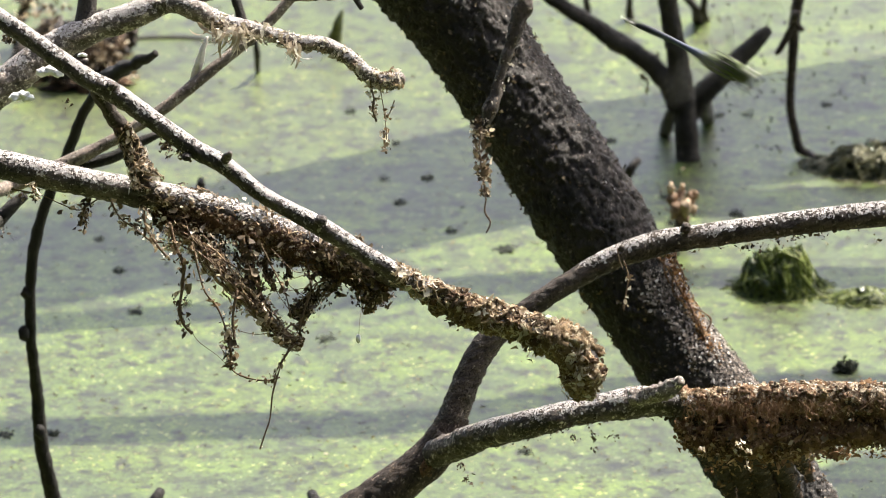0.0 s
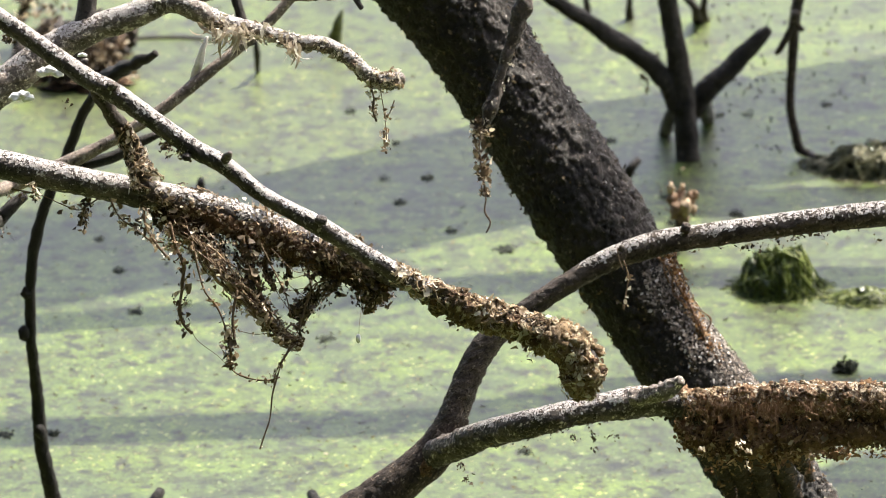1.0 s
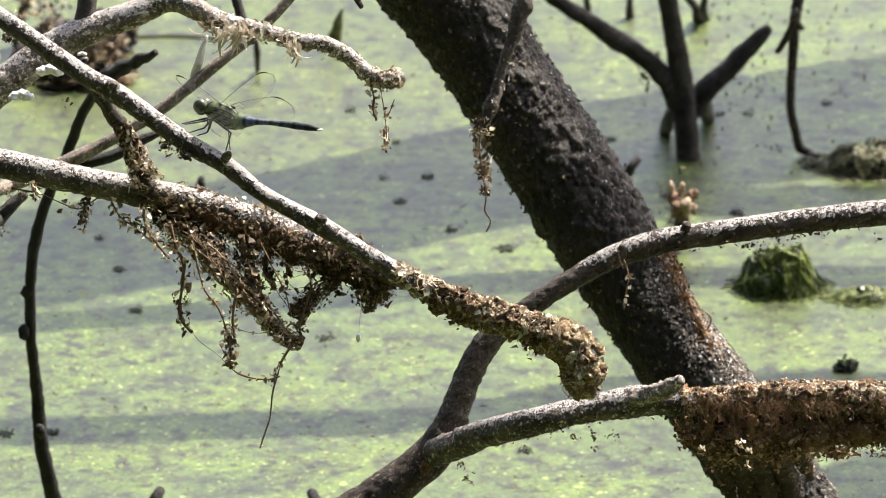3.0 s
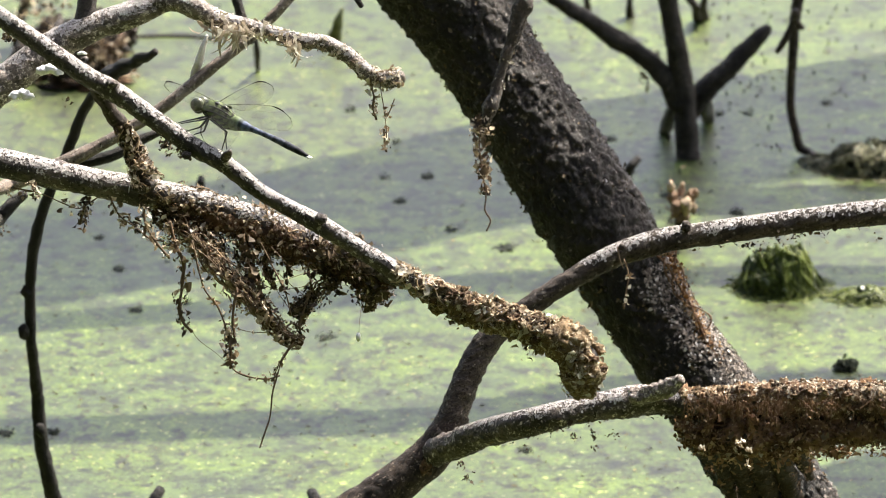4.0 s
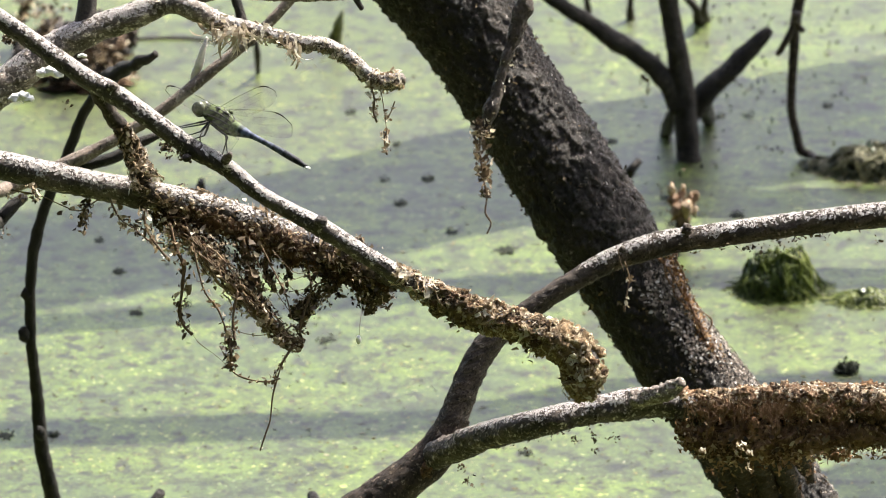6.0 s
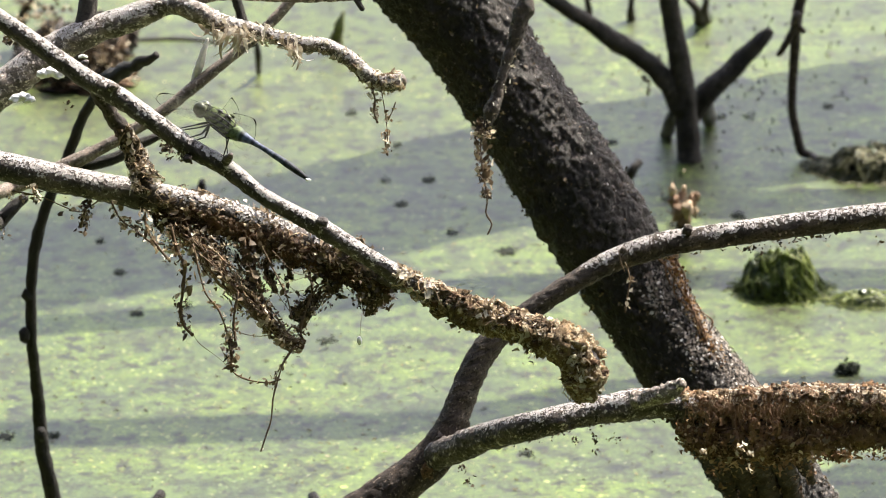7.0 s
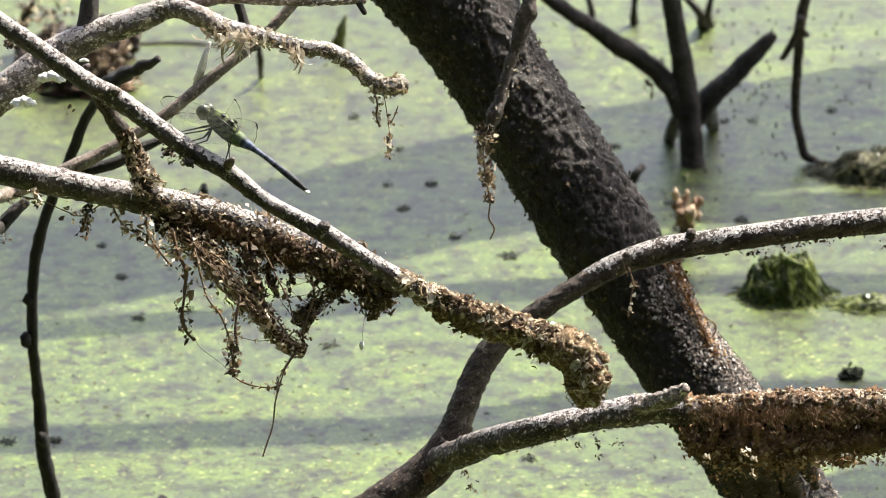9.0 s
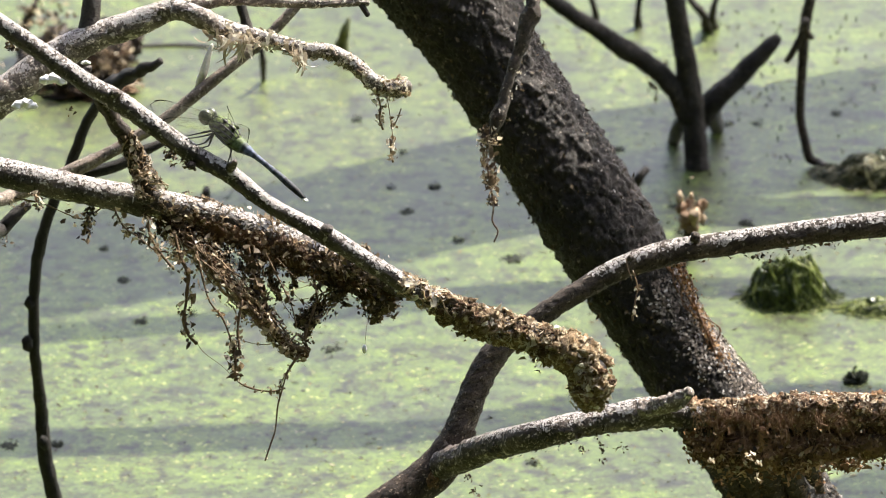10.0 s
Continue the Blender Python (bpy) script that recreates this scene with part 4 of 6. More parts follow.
    strand(low, [(-0.04987, 2.45158, 0.27529), (-0.05498, 2.45263, 0.27817), (-0.05907, 2.45088, 0.27337), (-0.06418, 2.45193, 0.27625), (-0.06582, 2.45298, 0.27913)], 0.0003, 14, 0.0018, 3.9)
    strand(low, [(-0.04885, 2.45997, 0.29834), (-0.04783, 2.45717, 0.29065), (-0.04987, 2.45472, 0.28393), (-0.05192, 2.45228, 0.27721), (-0.05028, 2.45053, 0.27241)], 0.0004, 55, 0.0024, 4.1, 1.4, MOSS_DARK)
    strand(low, [(-0.06622, 2.46276, 0.30602), (-0.06111, 2.45927, 0.29642), (-0.05703, 2.45647, 0.28873), (-0.05498, 2.45368, 0.28105)], 0.0003, 30, 0.002, 4.4, 1.2, MOSS_DARK)
    strand(low, [(-0.07236, 2.46346, 0.30794), (-0.07031, 2.45997, 0.29834), (-0.06582, 2.45647, 0.28873), (-0.06418, 2.45368, 0.28105)], 0.0006, 110, 0.0026, 4.7, 2.0, MOSS_DARK)
    strand(low, [(-0.06214, 2.46206, 0.3041), (-0.05396, 2.45927, 0.29642), (-0.04885, 2.45927, 0.29642)], 0.00012, 4, 0.0014, 4.9)
    strand(low, [(-0.06801, 2.45197, 0.30561), (-0.0619, 2.44849, 0.29604), (-0.04561, 2.44988, 0.29987)], 0.0001, 3, 0.0014, 5.0)
    strand(low, [(-0.15675, 2.47883, 0.32092), (-0.1465, 2.47813, 0.319), (-0.13829, 2.47694, 0.31572), (-0.13213, 2.47623, 0.31379), (-0.127, 2.47722, 0.31649), (-0.12352, 2.47813, 0.319)], 0.00025, 8, 0.0018, 5.1)
    strand(low, [(-0.12803, 2.47764, 0.31765), (-0.13049, 2.47602, 0.31321), (-0.13172, 2.47427, 0.30839)], 0.0005, 26, 0.0024, 5.3, 1.3, MOSS_DARK)
    strand(low, [(-0.149, 2.4701, 0.32619), (-0.14757, 2.46871, 0.32235), (-0.14553, 2.46822, 0.321)], 0.0003, 22, 0.002, 5.5, 1.3)
    strand(low, [(-0.12039, 2.46822, 0.321), (-0.11691, 2.46591, 0.31466), (-0.11119, 2.46451, 0.31082), (-0.10608, 2.46311, 0.30698), (-0.10097, 2.46276, 0.30602)], 0.0003, 26, 0.0022, 5.7, 1.0)
    strand(low, [(-0.10771, 2.45754, 0.32091), (-0.1071, 2.45545, 0.31517), (-0.10364, 2.45336, 0.30943), (-0.09855, 2.45127, 0.30369)], 0.0005, 50, 0.0024, 5.9, 1.8)
    for at, count in (((-0.13019, 2.478, 0.3125), 16), ((-0.13108, 2.478, 0.30814), 14), ((-0.13466, 2.478, 0.31468), 8), ((-0.11876, 2.476, 0.3154), 12), ((-0.11537, 2.476, 0.30886), 8), ((-0.11043, 2.475, 0.30704), 14), ((-0.0993, 2.472, 0.30267), 16), ((-0.10441, 2.474, 0.30958), 18), ((-0.15605, 2.48, 0.31833), 8), ((-0.14864, 2.48, 0.31942), 10)):
        s = Scraps(int(at[0] * -9000))
        for _ in range(int(count * 1.6)):
            s.add(Vector(at) + Vector(s.rng.normal(0, 0.0016, 3)), s.rng.normal(0, 1, 3), 0.0027, 0.5)
        s.done("leaf_tuft", MOSS_DARK if count % 4 else FLAKES_BROWN, low)
    # the short link between perch and bough
    link = branch("side_twig", [(-0.12691, 2.47072, 0.36588), (-0.12095, 2.47008, 0.35535), (-0.11465, 2.47167, 0.34511), (-0.11058, 2.4729, 0.33387), (-0.10813, 2.4694, 0.32427)], [0.00285, 0.00285, 0.00305, 0.00387, 0.00489], BARK_FORK, tree, "short crusted side twig", seg=18, step=0.0009, knobs=0.3, fine=0.15)
    s = Scraps(61)
    s.along([(-0.11452, 2.46883, 0.34609), (-0.11037, 2.46818, 0.33552), (-0.1071, 2.46033, 0.32857)], [0.0027, 0.0036, 0.005], 150, 0.0022, 0.12)
    s.done("litter", FLAKES_PALE, link)
    s = Scraps(62)
    s.along([(-0.11595, 2.46953, 0.348), (-0.11037, 2.46818, 0.33552), (-0.10629, 2.46068, 0.32952)], [0.0026, 0.0034, 0.005], 260, 0.0022, 0.25, clump=0.4)
    fibres(link, [(-0.11595, 2.46953, 0.348), (-0.11037, 2.46818, 0.33552), (-0.10629, 2.46068, 0.32952)], [0.003, 0.004, 0.0055], 40, 0.00025, ROOT_TAN, 621, run=0.5)
    s.done("dead_litter", MOSS_DARK, link)
    # the upper bough and its flaking twig
    up_pts = [(-0.37, 2.68, 0.52), (-0.23256, 2.59523, 0.28989), (-0.19394, 2.59964, 0.30198), (-0.17463, 2.60345, 0.31247), (-0.16176, 2.60661, 0.32113), (-0.14889, 2.61006, 0.33061), (-0.13602, 2.61226, 0.33666), (-0.11885, 2.61431, 0.3423), (-0.10384, 2.61629, 0.34774), (-0.08238, 2.61739, 0.35077), (-0.05664, 2.61695, 0.34956), (-0.03089, 2.6171, 0.34996)]
    upper = branch("upper_bough", up_pts, [0.00858, 0.00722, 0.0067, 0.0065, 0.0065, 0.0056, 0.0053, 0.005, 0.00395, 0.00216, 0.0018, 0.0014], BARK_ROUGH, tree, "scaly grey bough with white fungus", seg=26, step=0.0009, knobs=0.14, fine=0.10, seed=6.0, grit=0.0004, ridges=0.0005)
    s = Scraps(46)
    s.sunlit_lichen(up_pts[2:9], [0.0067, 0.0065, 0.0065, 0.0056, 0.0053, 0.005, 0.00395], 13000, 0.0014)
    s.done("sunlit_lichen", SUNLIT_LICHEN, upper, "pale lichen scales painting in the sunlit upper side")
    branch("stub", [(-0.13645, 2.61226, 0.33666), (-0.13559, 2.61468, 0.34331), (-0.1343, 2.61871, 0.3544)], [0.00429, 0.00365, 0.00322], BARK_WET, upper, seg=14)
    for at, w in (((-0.1485, 2.5929, 0.32733), 20), ((-0.15917, 2.58969, 0.31851), 18), ((-0.13634, 2.59509, 0.33335), 7)):
        bm = bmesh.new()
        for k, (dx, dz) in enumerate(((-0.6, 0), (0.1, 0.25), (0.7, -0.05))):
            lump(bm, Vector(at) + Vector((dx * w * 0.0002, 0, dz * w * 0.0002)), (0.00013 * w, 0.00011 * w, 0.00008 * w), at[0] * 90 + k, 0.5)
        part("fungus", bm, FUNGUS, upper, "small white bracket fungus")
    tw_pts = [(-0.10258, 2.61139, 0.34889), (-0.09384, 2.60568, 0.34783), (-0.08529, 2.60407, 0.34341), (-0.07567, 2.60349, 0.34181), (-0.06498, 2.60247, 0.33899), (-0.05429, 2.60144, 0.33618), (-0.04468, 2.60115, 0.33538), (-0.03612, 2.59954, 0.33096), (-0.02757, 2.59713, 0.32433), (-0.02116, 2.5964, 0.32232), (-0.01539, 2.59691, 0.32373)]
    tw_r = [0.00385, 0.00363, 0.00385, 0.00278, 0.00235, 0.00278, 0.00278, 0.00278, 0.00278, 0.00321, 0.00235]
    twig = branch("flaking_twig", tw_pts, tw_r, BARK_ROUGH, tree, "knobbly twig with peeling pale bark", seg=20, step=0.0008, knobs=0.3, fine=0.1, seed=7.0)
    s = Scraps(47)
    s.sunlit_lichen(tw_pts, tw_r, 5200, 0.0016)
    s.done("sunlit_lichen", SUNLIT_LICHEN, twig)
    s = Scraps(71)
    s.along(tw_pts[1:5], [0.0036] * 4, 70, 0.0026, 0.3, under=0.6, clump=0.4)
    for at, n, sp in (((-0.08087, 2.59823, 0.34197), 12, 0.0025), ((-0.0574, 2.59604, 0.33595), 6, 0.0016), ((-0.08513, 2.59896, 0.34397), 8, 0.0025)):
        for _ in range(n):
            s.add(Vector(at) + Vector(s.rng.normal(0, sp, 3)), s.rng.normal(0, 1, 3), 0.0032, 0.7, 2.4)
    s.done("loose_bark", FLAKES_PALE, twig, "pale scraps of peeling bark")
    verts, faces = [], []
    r = s.rng
    for at, n, wide, deep in (((-0.08507, 2.59713, 0.3448), 10, 0.005, 0.008), ((-0.08081, 2.59655, 0.3432), 20, 0.005, 0.010), ((-0.07548, 2.59655, 0.3432), 16, 0.004, 0.009), ((-0.07121, 2.59626, 0.34239), 5, 0.004, 0.005), ((-0.05949, 2.59538, 0.33999), 6, 0.004, 0.006), ((-0.05629, 2.59465, 0.33799), 12, 0.0025, 0.008)):
        for _ in range(n):
            p = Vector(at) + Vector((r.normal(0, wide * 0.5), r.normal(0, 0.002), r.normal(0, 0.0012)))
            turn, bend, w = r.uniform(-0.9, 0.9), r.normal(0, 0.36), r.uniform(0.0004, 0.0012)
            length = deep * r.uniform(0.6, 1.2)
            a = -math.pi / 2 + r.normal(0, 0.3)
            face = Vector((math.cos(turn), math.sin(turn), 0))
            for k in range(8):
                half = face * (w * (1 - 0.09 * k) * r.uniform(0.8, 1.15))
                verts += [tuple(p - half), tuple(p + half)]
                a += bend * 0.55
                face.rotate(Matrix.Rotation(r.normal(0.15, 0.2), 3, "Z"))
                p = p + Vector((math.cos(a), r.normal(0, 0.25), math.sin(a))) * (length / 7)
                if k:
                    b = len(verts)
                    faces.append((b - 4, b - 3, b - 1, b - 2))
    part_arrays("peeling_bark", verts, faces, FLAKES_PALE, twig, "curling pale strips of peeling bark", kind="stuff")
    s = Scraps(72)
    s.along(tw_pts[4:], [0.0026] * 7, 520, 0.0019, 0.15, clump=0.5)
    s.along(tw_pts[8:], [0.00321] * 3, 160, 0.002, 0.4)
    s.done("crust", FLAKES, twig)
    s = Scraps(73)
    s.along(tw_pts[3:], [0.0027] * 8, 420, 0.0021, 0.12, clump=0.5)
    s.done("pale_litter", FLAKES_PALE, twig)
    strand(twig, [(-0.02757, 2.59603, 0.32132), (-0.02608, 2.5942, 0.3163), (-0.02651, 2.59274, 0.31228), (-0.02522, 2.59128, 0.30826)], 0.0004, 40, 0.0022, 7.3)
    strand(twig, [(-0.02394, 2.59603, 0.32132), (-0.02223, 2.59238, 0.31127), (-0.02138, 2.58945, 0.30324), (-0.0218, 2.58741, 0.29761)], 0.0002, 12, 0.002, 7.5)
    strand(twig, [(-0.02223, 2.58982, 0.30424), (-0.02223, 2.58836, 0.30023), (-0.02138, 2.58711, 0.29681)], 0.0004, 26, 0.0022, 7.6)
    strand(twig, [(-0.02138, 2.5915, 0.30886), (-0.01967, 2.59274, 0.31228), (-0.01838, 2.59399, 0.31569)], 0.0002, 8, 0.002, 7.7)
    branch("twiglet", [(-0.03626, 2.61871, 0.3544), (-0.03347, 2.61688, 0.34936), (-0.03089, 2.61541, 0.34533)], [0.00129, 0.00129, 0.00107], BARK_WET, upper, seg=10, step=0.002)
    return tree


build_perch_tree()


# ---- twigs behind, on the left ----
def build_left_twigs():
    t = thing("dead_twig", (-0.31, 3.2, 0.0), "pale brown dead twig slanting out of the pond", "twig")
    main = branch("twig", [(-0.31, 3.2, -0.01), (-0.27, 3.05, 0.07), (-0.19424, 2.77808, 0.20748), (-0.17583, 2.78083, 0.21505), (-0.15511, 2.78374, 0.22305), (-0.1344, 2.78728, 0.23278), (-0.11369, 2.79169, 0.24489), (-0.09873, 2.79579, 0.25614), (-0.08492, 2.79956, 0.26652), (-0.07457, 2.80248, 0.27452), (-0.06421, 2.80618, 0.28468), (-0.04925, 2.81232, 0.30155)],
                  [0.00552, 0.0042, 0.003, 0.0028, 0.0031, 0.00255, 0.00245, 0.00245, 0.00215, 0.00215, 0.0021, 0.002], BARK_PALE, t, seg=18, step=0.002, knobs=0.08, seed=8.0)
    branch("snapped_stub", [(-0.10289, 2.80084, 0.24956), (-0.1009, 2.79926, 0.25691), (-0.09896, 2.79854, 0.2637), (-0.09613, 2.79971, 0.27277)], [0.00138, 0.00184, 0.00161, 0.00069], FRESH_WOOD, main, "snapped pale bare-wood stub", seg=14, step=0.001, knobs=0.35, fine=0.3)
    branch("side_twig", [(-0.15077, 2.78822, 0.22074), (-0.13463, 2.78964, 0.22464), (-0.12541, 2.79146, 0.22962), (-0.11503, 2.79296, 0.23374)], [0.00253, 0.00253, 0.0023, 0.00161], BARK_WET, main, "thin dark side twig", seg=12)
    branch("side_twig", [(-0.07815, 2.80541, 0.26797), (-0.08161, 2.80841, 0.2762), (-0.08576, 2.81314, 0.2892)], [0.00184, 0.00207, 0.00207], BARK_WET, main, seg=12)
    t = thing("dead_sapling", (-0.15852, 2.85962, 0), "thin dark crooked stem rising from the duckweed", "stem")
    branch("stem", [(-0.15852, 2.85962, 0), (-0.16357, 2.8903, 0.01876), (-0.16735, 2.87756, 0.04224), (-0.17115, 2.87488, 0.0641), (-0.17252, 2.87297, 0.0881), (-0.17403, 2.86248, 0.11775), (-0.1737, 2.86045, 0.14141), (-0.17123, 2.85756, 0.16271), (-0.16523, 2.85463, 0.18389), (-0.15691, 2.85125, 0.20385), (-0.14935, 2.84783, 0.2237), (-0.14253, 2.84157, 0.23574), (-0.13317, 2.84437, 0.24344)],
           [0.00387, 0.00363, 0.00339, 0.0031, 0.0026, 0.0023, 0.0023, 0.0025, 0.0023, 0.0022, 0.0022, 0.0021, 0.0019], BARK_DARK, t, seg=14, step=0.002, knobs=0.2, seed=9.0)
    for at, size in (((-0.17512, 2.85963, 0.13917), 12), ((-0.17684, 2.85862, 0.12176), 13), ((-0.17108, 2.86763, 0.07342), 12), ((-0.1717, 2.85756, 0.16271), 10)):
        bm = bmesh.new()
        lump(bm, at, (0.00019 * size, 0.00017 * size, 0.00029 * size), size, 0.4, 2)
        part("knot", bm, BARK_DARK, t)
    knobby = branch("knobby_twig", [(-0.1437, 2.84237, 0.23794), (-0.13506, 2.83449, 0.24553), (-0.12647, 2.82644, 0.25265), (-0.1177, 2.81823, 0.25932)], [0.00281, 0.00351, 0.00257, 0.00164], BARK_WET, t, "short knobbly dark twig", seg=12, step=0.0015, knobs=0.6)
    t = thing("broken_twig", (-0.235, 3.0, 0.0), "short dark broken twig in the pond", "twig")
    branch("twig", [(-0.235, 3.0, -0.01), (-0.19321, 2.72364, 0.2041), (-0.17737, 2.72921, 0.21941), (-0.17239, 2.73107, 0.22451), (-0.16742, 2.73246, 0.22834)], [0.00452, 0.00362, 0.00294, 0.00271, 0.00204], BARK_WET, t, seg=14, step=0.002, knobs=0.2)
    s = Scraps(81)
    for _ in range(40):
        s.add(Vector((-0.17737, 2.72789, 0.2158)) + Vector(s.rng.normal(0, 0.0018, 3)), s.rng.normal(0, 1, 3), 0.002)
    s.done("litter", FLAKES_BROWN, t)
    # tips that break the surface near by
    for a, b, c in (((-0.13068, 2.93295, 0), (-0.12431, 2.87549, 0.03656), (-0.12092, 2.87756, 0.04224)), ((-0.05158, 2.92969, 0), (-0.05334, 2.85653, 0.04294), (-0.05575, 2.85867, 0.04881))):
        t = thing("twig_stub", a, "dark tip of a sunken twig", "twig")
        branch("stub", [a, b, c], [0.0029, 0.00266, 0.00218], BARK_DARK, t, seg=12)


build_left_twigs()


# ---- the forked branch ----
def build_fork():
    t = thing("forked_branch", (-0.07871, 2.59303, -0.00855), "forked dead branch standing in the pond, crusted with brown weed", "branch")
    stem = branch("stem", [(-0.07871, 2.59151, -0.01273), (-0.07426, 2.6128, 0.04577), (-0.06314, 2.62953, 0.09174), (-0.04313, 2.6398, 0.11994), (-0.02535, 2.64459, 0.1331), (-0.01089, 2.64839, 0.14355), (0.00022, 2.65234, 0.15442), (0.00467, 2.65577, 0.16382)],
                  [0.01334, 0.01156, 0.01023, 0.00934, 0.00867, 0.008, 0.00756, 0.006], BARK_STEM, t, seg=26, step=0.001, fine=0.05, knobs=0.12, grit=0.0003, seed=11.0)
    for at, size, tint in (((-0.0071, 2.64312, 0.14661), 14, CRUST_BROWN), ((-0.01753, 2.64276, 0.14269), 9, BARK_STEM), ((-0.02086, 2.64147, 0.13915), 8, BARK_STEM)):
        bm = bmesh.new()
        lump(bm, at, (0.00022 * size, 0.00022 * size, 0.00027 * size), size, 0.35)
        part("burl", bm, tint, stem, "orange-brown burl" if tint is CRUST_BROWN else "")
    up_pts = [(-0.00133, 2.65158, 0.15233), (0.00311, 2.65501, 0.16173), (0.00756, 2.65881, 0.17217), (0.01467, 2.66413, 0.1865), (0.02357, 2.66778, 0.19603), (0.03468, 2.6706, 0.20356), (0.05025, 2.67409, 0.21317), (0.06804, 2.67729, 0.22214), (0.08582, 2.67911, 0.22736), (0.10583, 2.6801, 0.23037), (0.13696, 2.68155, 0.23444), (0.17431, 2.68291, 0.23841), (0.20884, 2.69332, 0.23776)]
    arm = branch("upper_arm", up_pts, [0.00561, 0.006, 0.00548, 0.00529, 0.00468, 0.00417, 0.00406, 0.00445, 0.00486, 0.0046, 0.0046, 0.00485, 0.00485], BARK_FORK, t, "grey arched arm with a pale, painted-in sunlit top", seg=26, step=0.0009, knobs=0.10, fine=0.08, seed=12.0, grit=0.00025, ridges=0.0003)
    for at, size in (((0.09544, 2.67623, 0.23467), 9), ((-0.00089, 2.64807, 0.15729), 12), ((0.07001, 2.6688, 0.22887), 6)):
        bm = bmesh.new()
        lump(bm, at, (0.00022 * size, 0.00022 * size, 0.00024 * size), size, 0.4)
        part("knot", bm, BARK_FORK, arm)
    s = Scraps(48)
    s.sunlit_lichen(up_pts[4:], [0.00468, 0.00417, 0.00406, 0.00445, 0.00486, 0.0046, 0.0046, 0.00485, 0.00485], 9500, 0.0013, start=0.2)
    s.done("sunlit_lichen", SUNLIT_LICHEN, arm, "pale lichen scales painting in the sunlit upper side")
    s = Scraps(91)
    s.along(up_pts[8:12], [0.00578] * 4, 160, 0.0016, 0.1, under=1.0)
    for at, n in (((0.11873, 2.67843, 0.22608), 10), ((0.12362, 2.6782, 0.22545), 10), ((0.13207, 2.67896, 0.22754), 14), ((0.13807, 2.67957, 0.22921), 14), ((0.16987, 2.67957, 0.22921), 6), ((0.14919, 2.6801, 0.23067), 6)):
        for _ in range(n):
            s.add(Vector(at) + Vector(s.rng.normal(0, 0.0012, 3)), s.rng.normal(0, 1, 3), 0.002)
    s.done("litter", MOSS_DARK, arm, "dark scraps of weed under the arm")
    strand(arm, [(0.0704, 2.64835, 0.23116), (0.07216, 2.64625, 0.22537), (0.07128, 2.64399, 0.21917), (0.0704, 2.64173, 0.21297)], 0.0003, 16, 0.0018, 9.3)
    strand(arm, [(0.06764, 2.64531, 0.23742), (0.06852, 2.64381, 0.23329), (0.07005, 2.64246, 0.22958)], 0.0002, 0, 0.001, 9.5)
    low_pts = [(-0.00311, 2.64579, 0.15104), (0.00795, 2.63335, 0.16072), (0.01779, 2.62067, 0.16973), (0.0362, 2.60355, 0.18115), (0.058, 2.60526, 0.18586), (0.07544, 2.60623, 0.18853), (0.09289, 2.60593, 0.18771), (0.11251, 2.60623, 0.18853), (0.14304, 2.60653, 0.18935), (0.17095, 2.60623, 0.18853), (0.20409, 2.60593, 0.18771)]
    arm = branch("lower_arm", low_pts, [0.00568, 0.00568, 0.00524, 0.00524, 0.00502, 0.0059, 0.00502, 0.00481, 0.00524, 0.00568, 0.00568], BARK_ARM, t, "lower arm thickly crusted with brown weed", seg=26, step=0.0009, knobs=0.14, fine=0.10, seed=13.0, grit=0.0003, ridges=0.0004)
    branch("spur", [(0.07307, 2.6, 0.19258), (0.08123, 2.597, 0.19537), (0.08678, 2.595, 0.19847), (0.09148, 2.594, 0.20211)], [0.0036, 0.0035, 0.0031, 0.0022], BARK_ROUGH, arm, "short broken spur", seg=22, step=0.0007, knobs=0.25, fine=0.3, ridges=0.0004)
    s = Scraps(49)
    s.sunlit_lichen(low_pts[1:8], [0.00568, 0.00524, 0.00524, 0.00502, 0.0059, 0.00502, 0.00481], 9000, 0.0013)
    s.done("sunlit_lichen", SUNLIT_LICHEN, arm, "pale lichen scales painting in the sunlit upper side")
    cr = low_pts[6:]
    shell = branch("crust", cr, [0.00437, 0.00524, 0.00612, 0.00633, 0.00633], CRUST_RUST, arm, "crust of dry rust-brown weed", seg=26, step=0.0008, knobs=0.25, fine=0.2, seed=23.0, grit=0.0007)
    s = Scraps(92)
    s.along(cr, [0.00481, 0.00546, 0.00633, 0.00677, 0.00677], 2000, 0.002, 0.16, clump=0.35)
    s.done("litter", FOLD_FLAKES, shell)
    clods(shell, cr, [0.00481, 0.0059, 0.00677, 0.00699, 0.00699], 130, 0.00175, CRUST, 73, 0.1)
    clods(shell, cr, [0.00437, 0.00546, 0.00655, 0.00677, 0.00677], 90, 0.0024, CRUST_RUST, 74)
    # paler weed laid on top only, so its colour adds to the sunlight there
    s = Scraps(94)
    s.sunlit_lichen(cr, [0.00481, 0.00568, 0.00655, 0.00699, 0.00699], 4200, 0.002, way_up=Vector((0.2, 0.1, 1.0)))
    s.done("sunlit_dry_crust", FLAKES, shell, "cream-coloured dry weed that paints in the sunlit top")
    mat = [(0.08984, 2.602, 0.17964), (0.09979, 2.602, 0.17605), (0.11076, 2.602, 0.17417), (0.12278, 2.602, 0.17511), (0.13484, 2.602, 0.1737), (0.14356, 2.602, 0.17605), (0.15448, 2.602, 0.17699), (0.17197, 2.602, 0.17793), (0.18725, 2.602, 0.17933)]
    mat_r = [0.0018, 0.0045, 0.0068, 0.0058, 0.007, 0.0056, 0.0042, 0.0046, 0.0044]
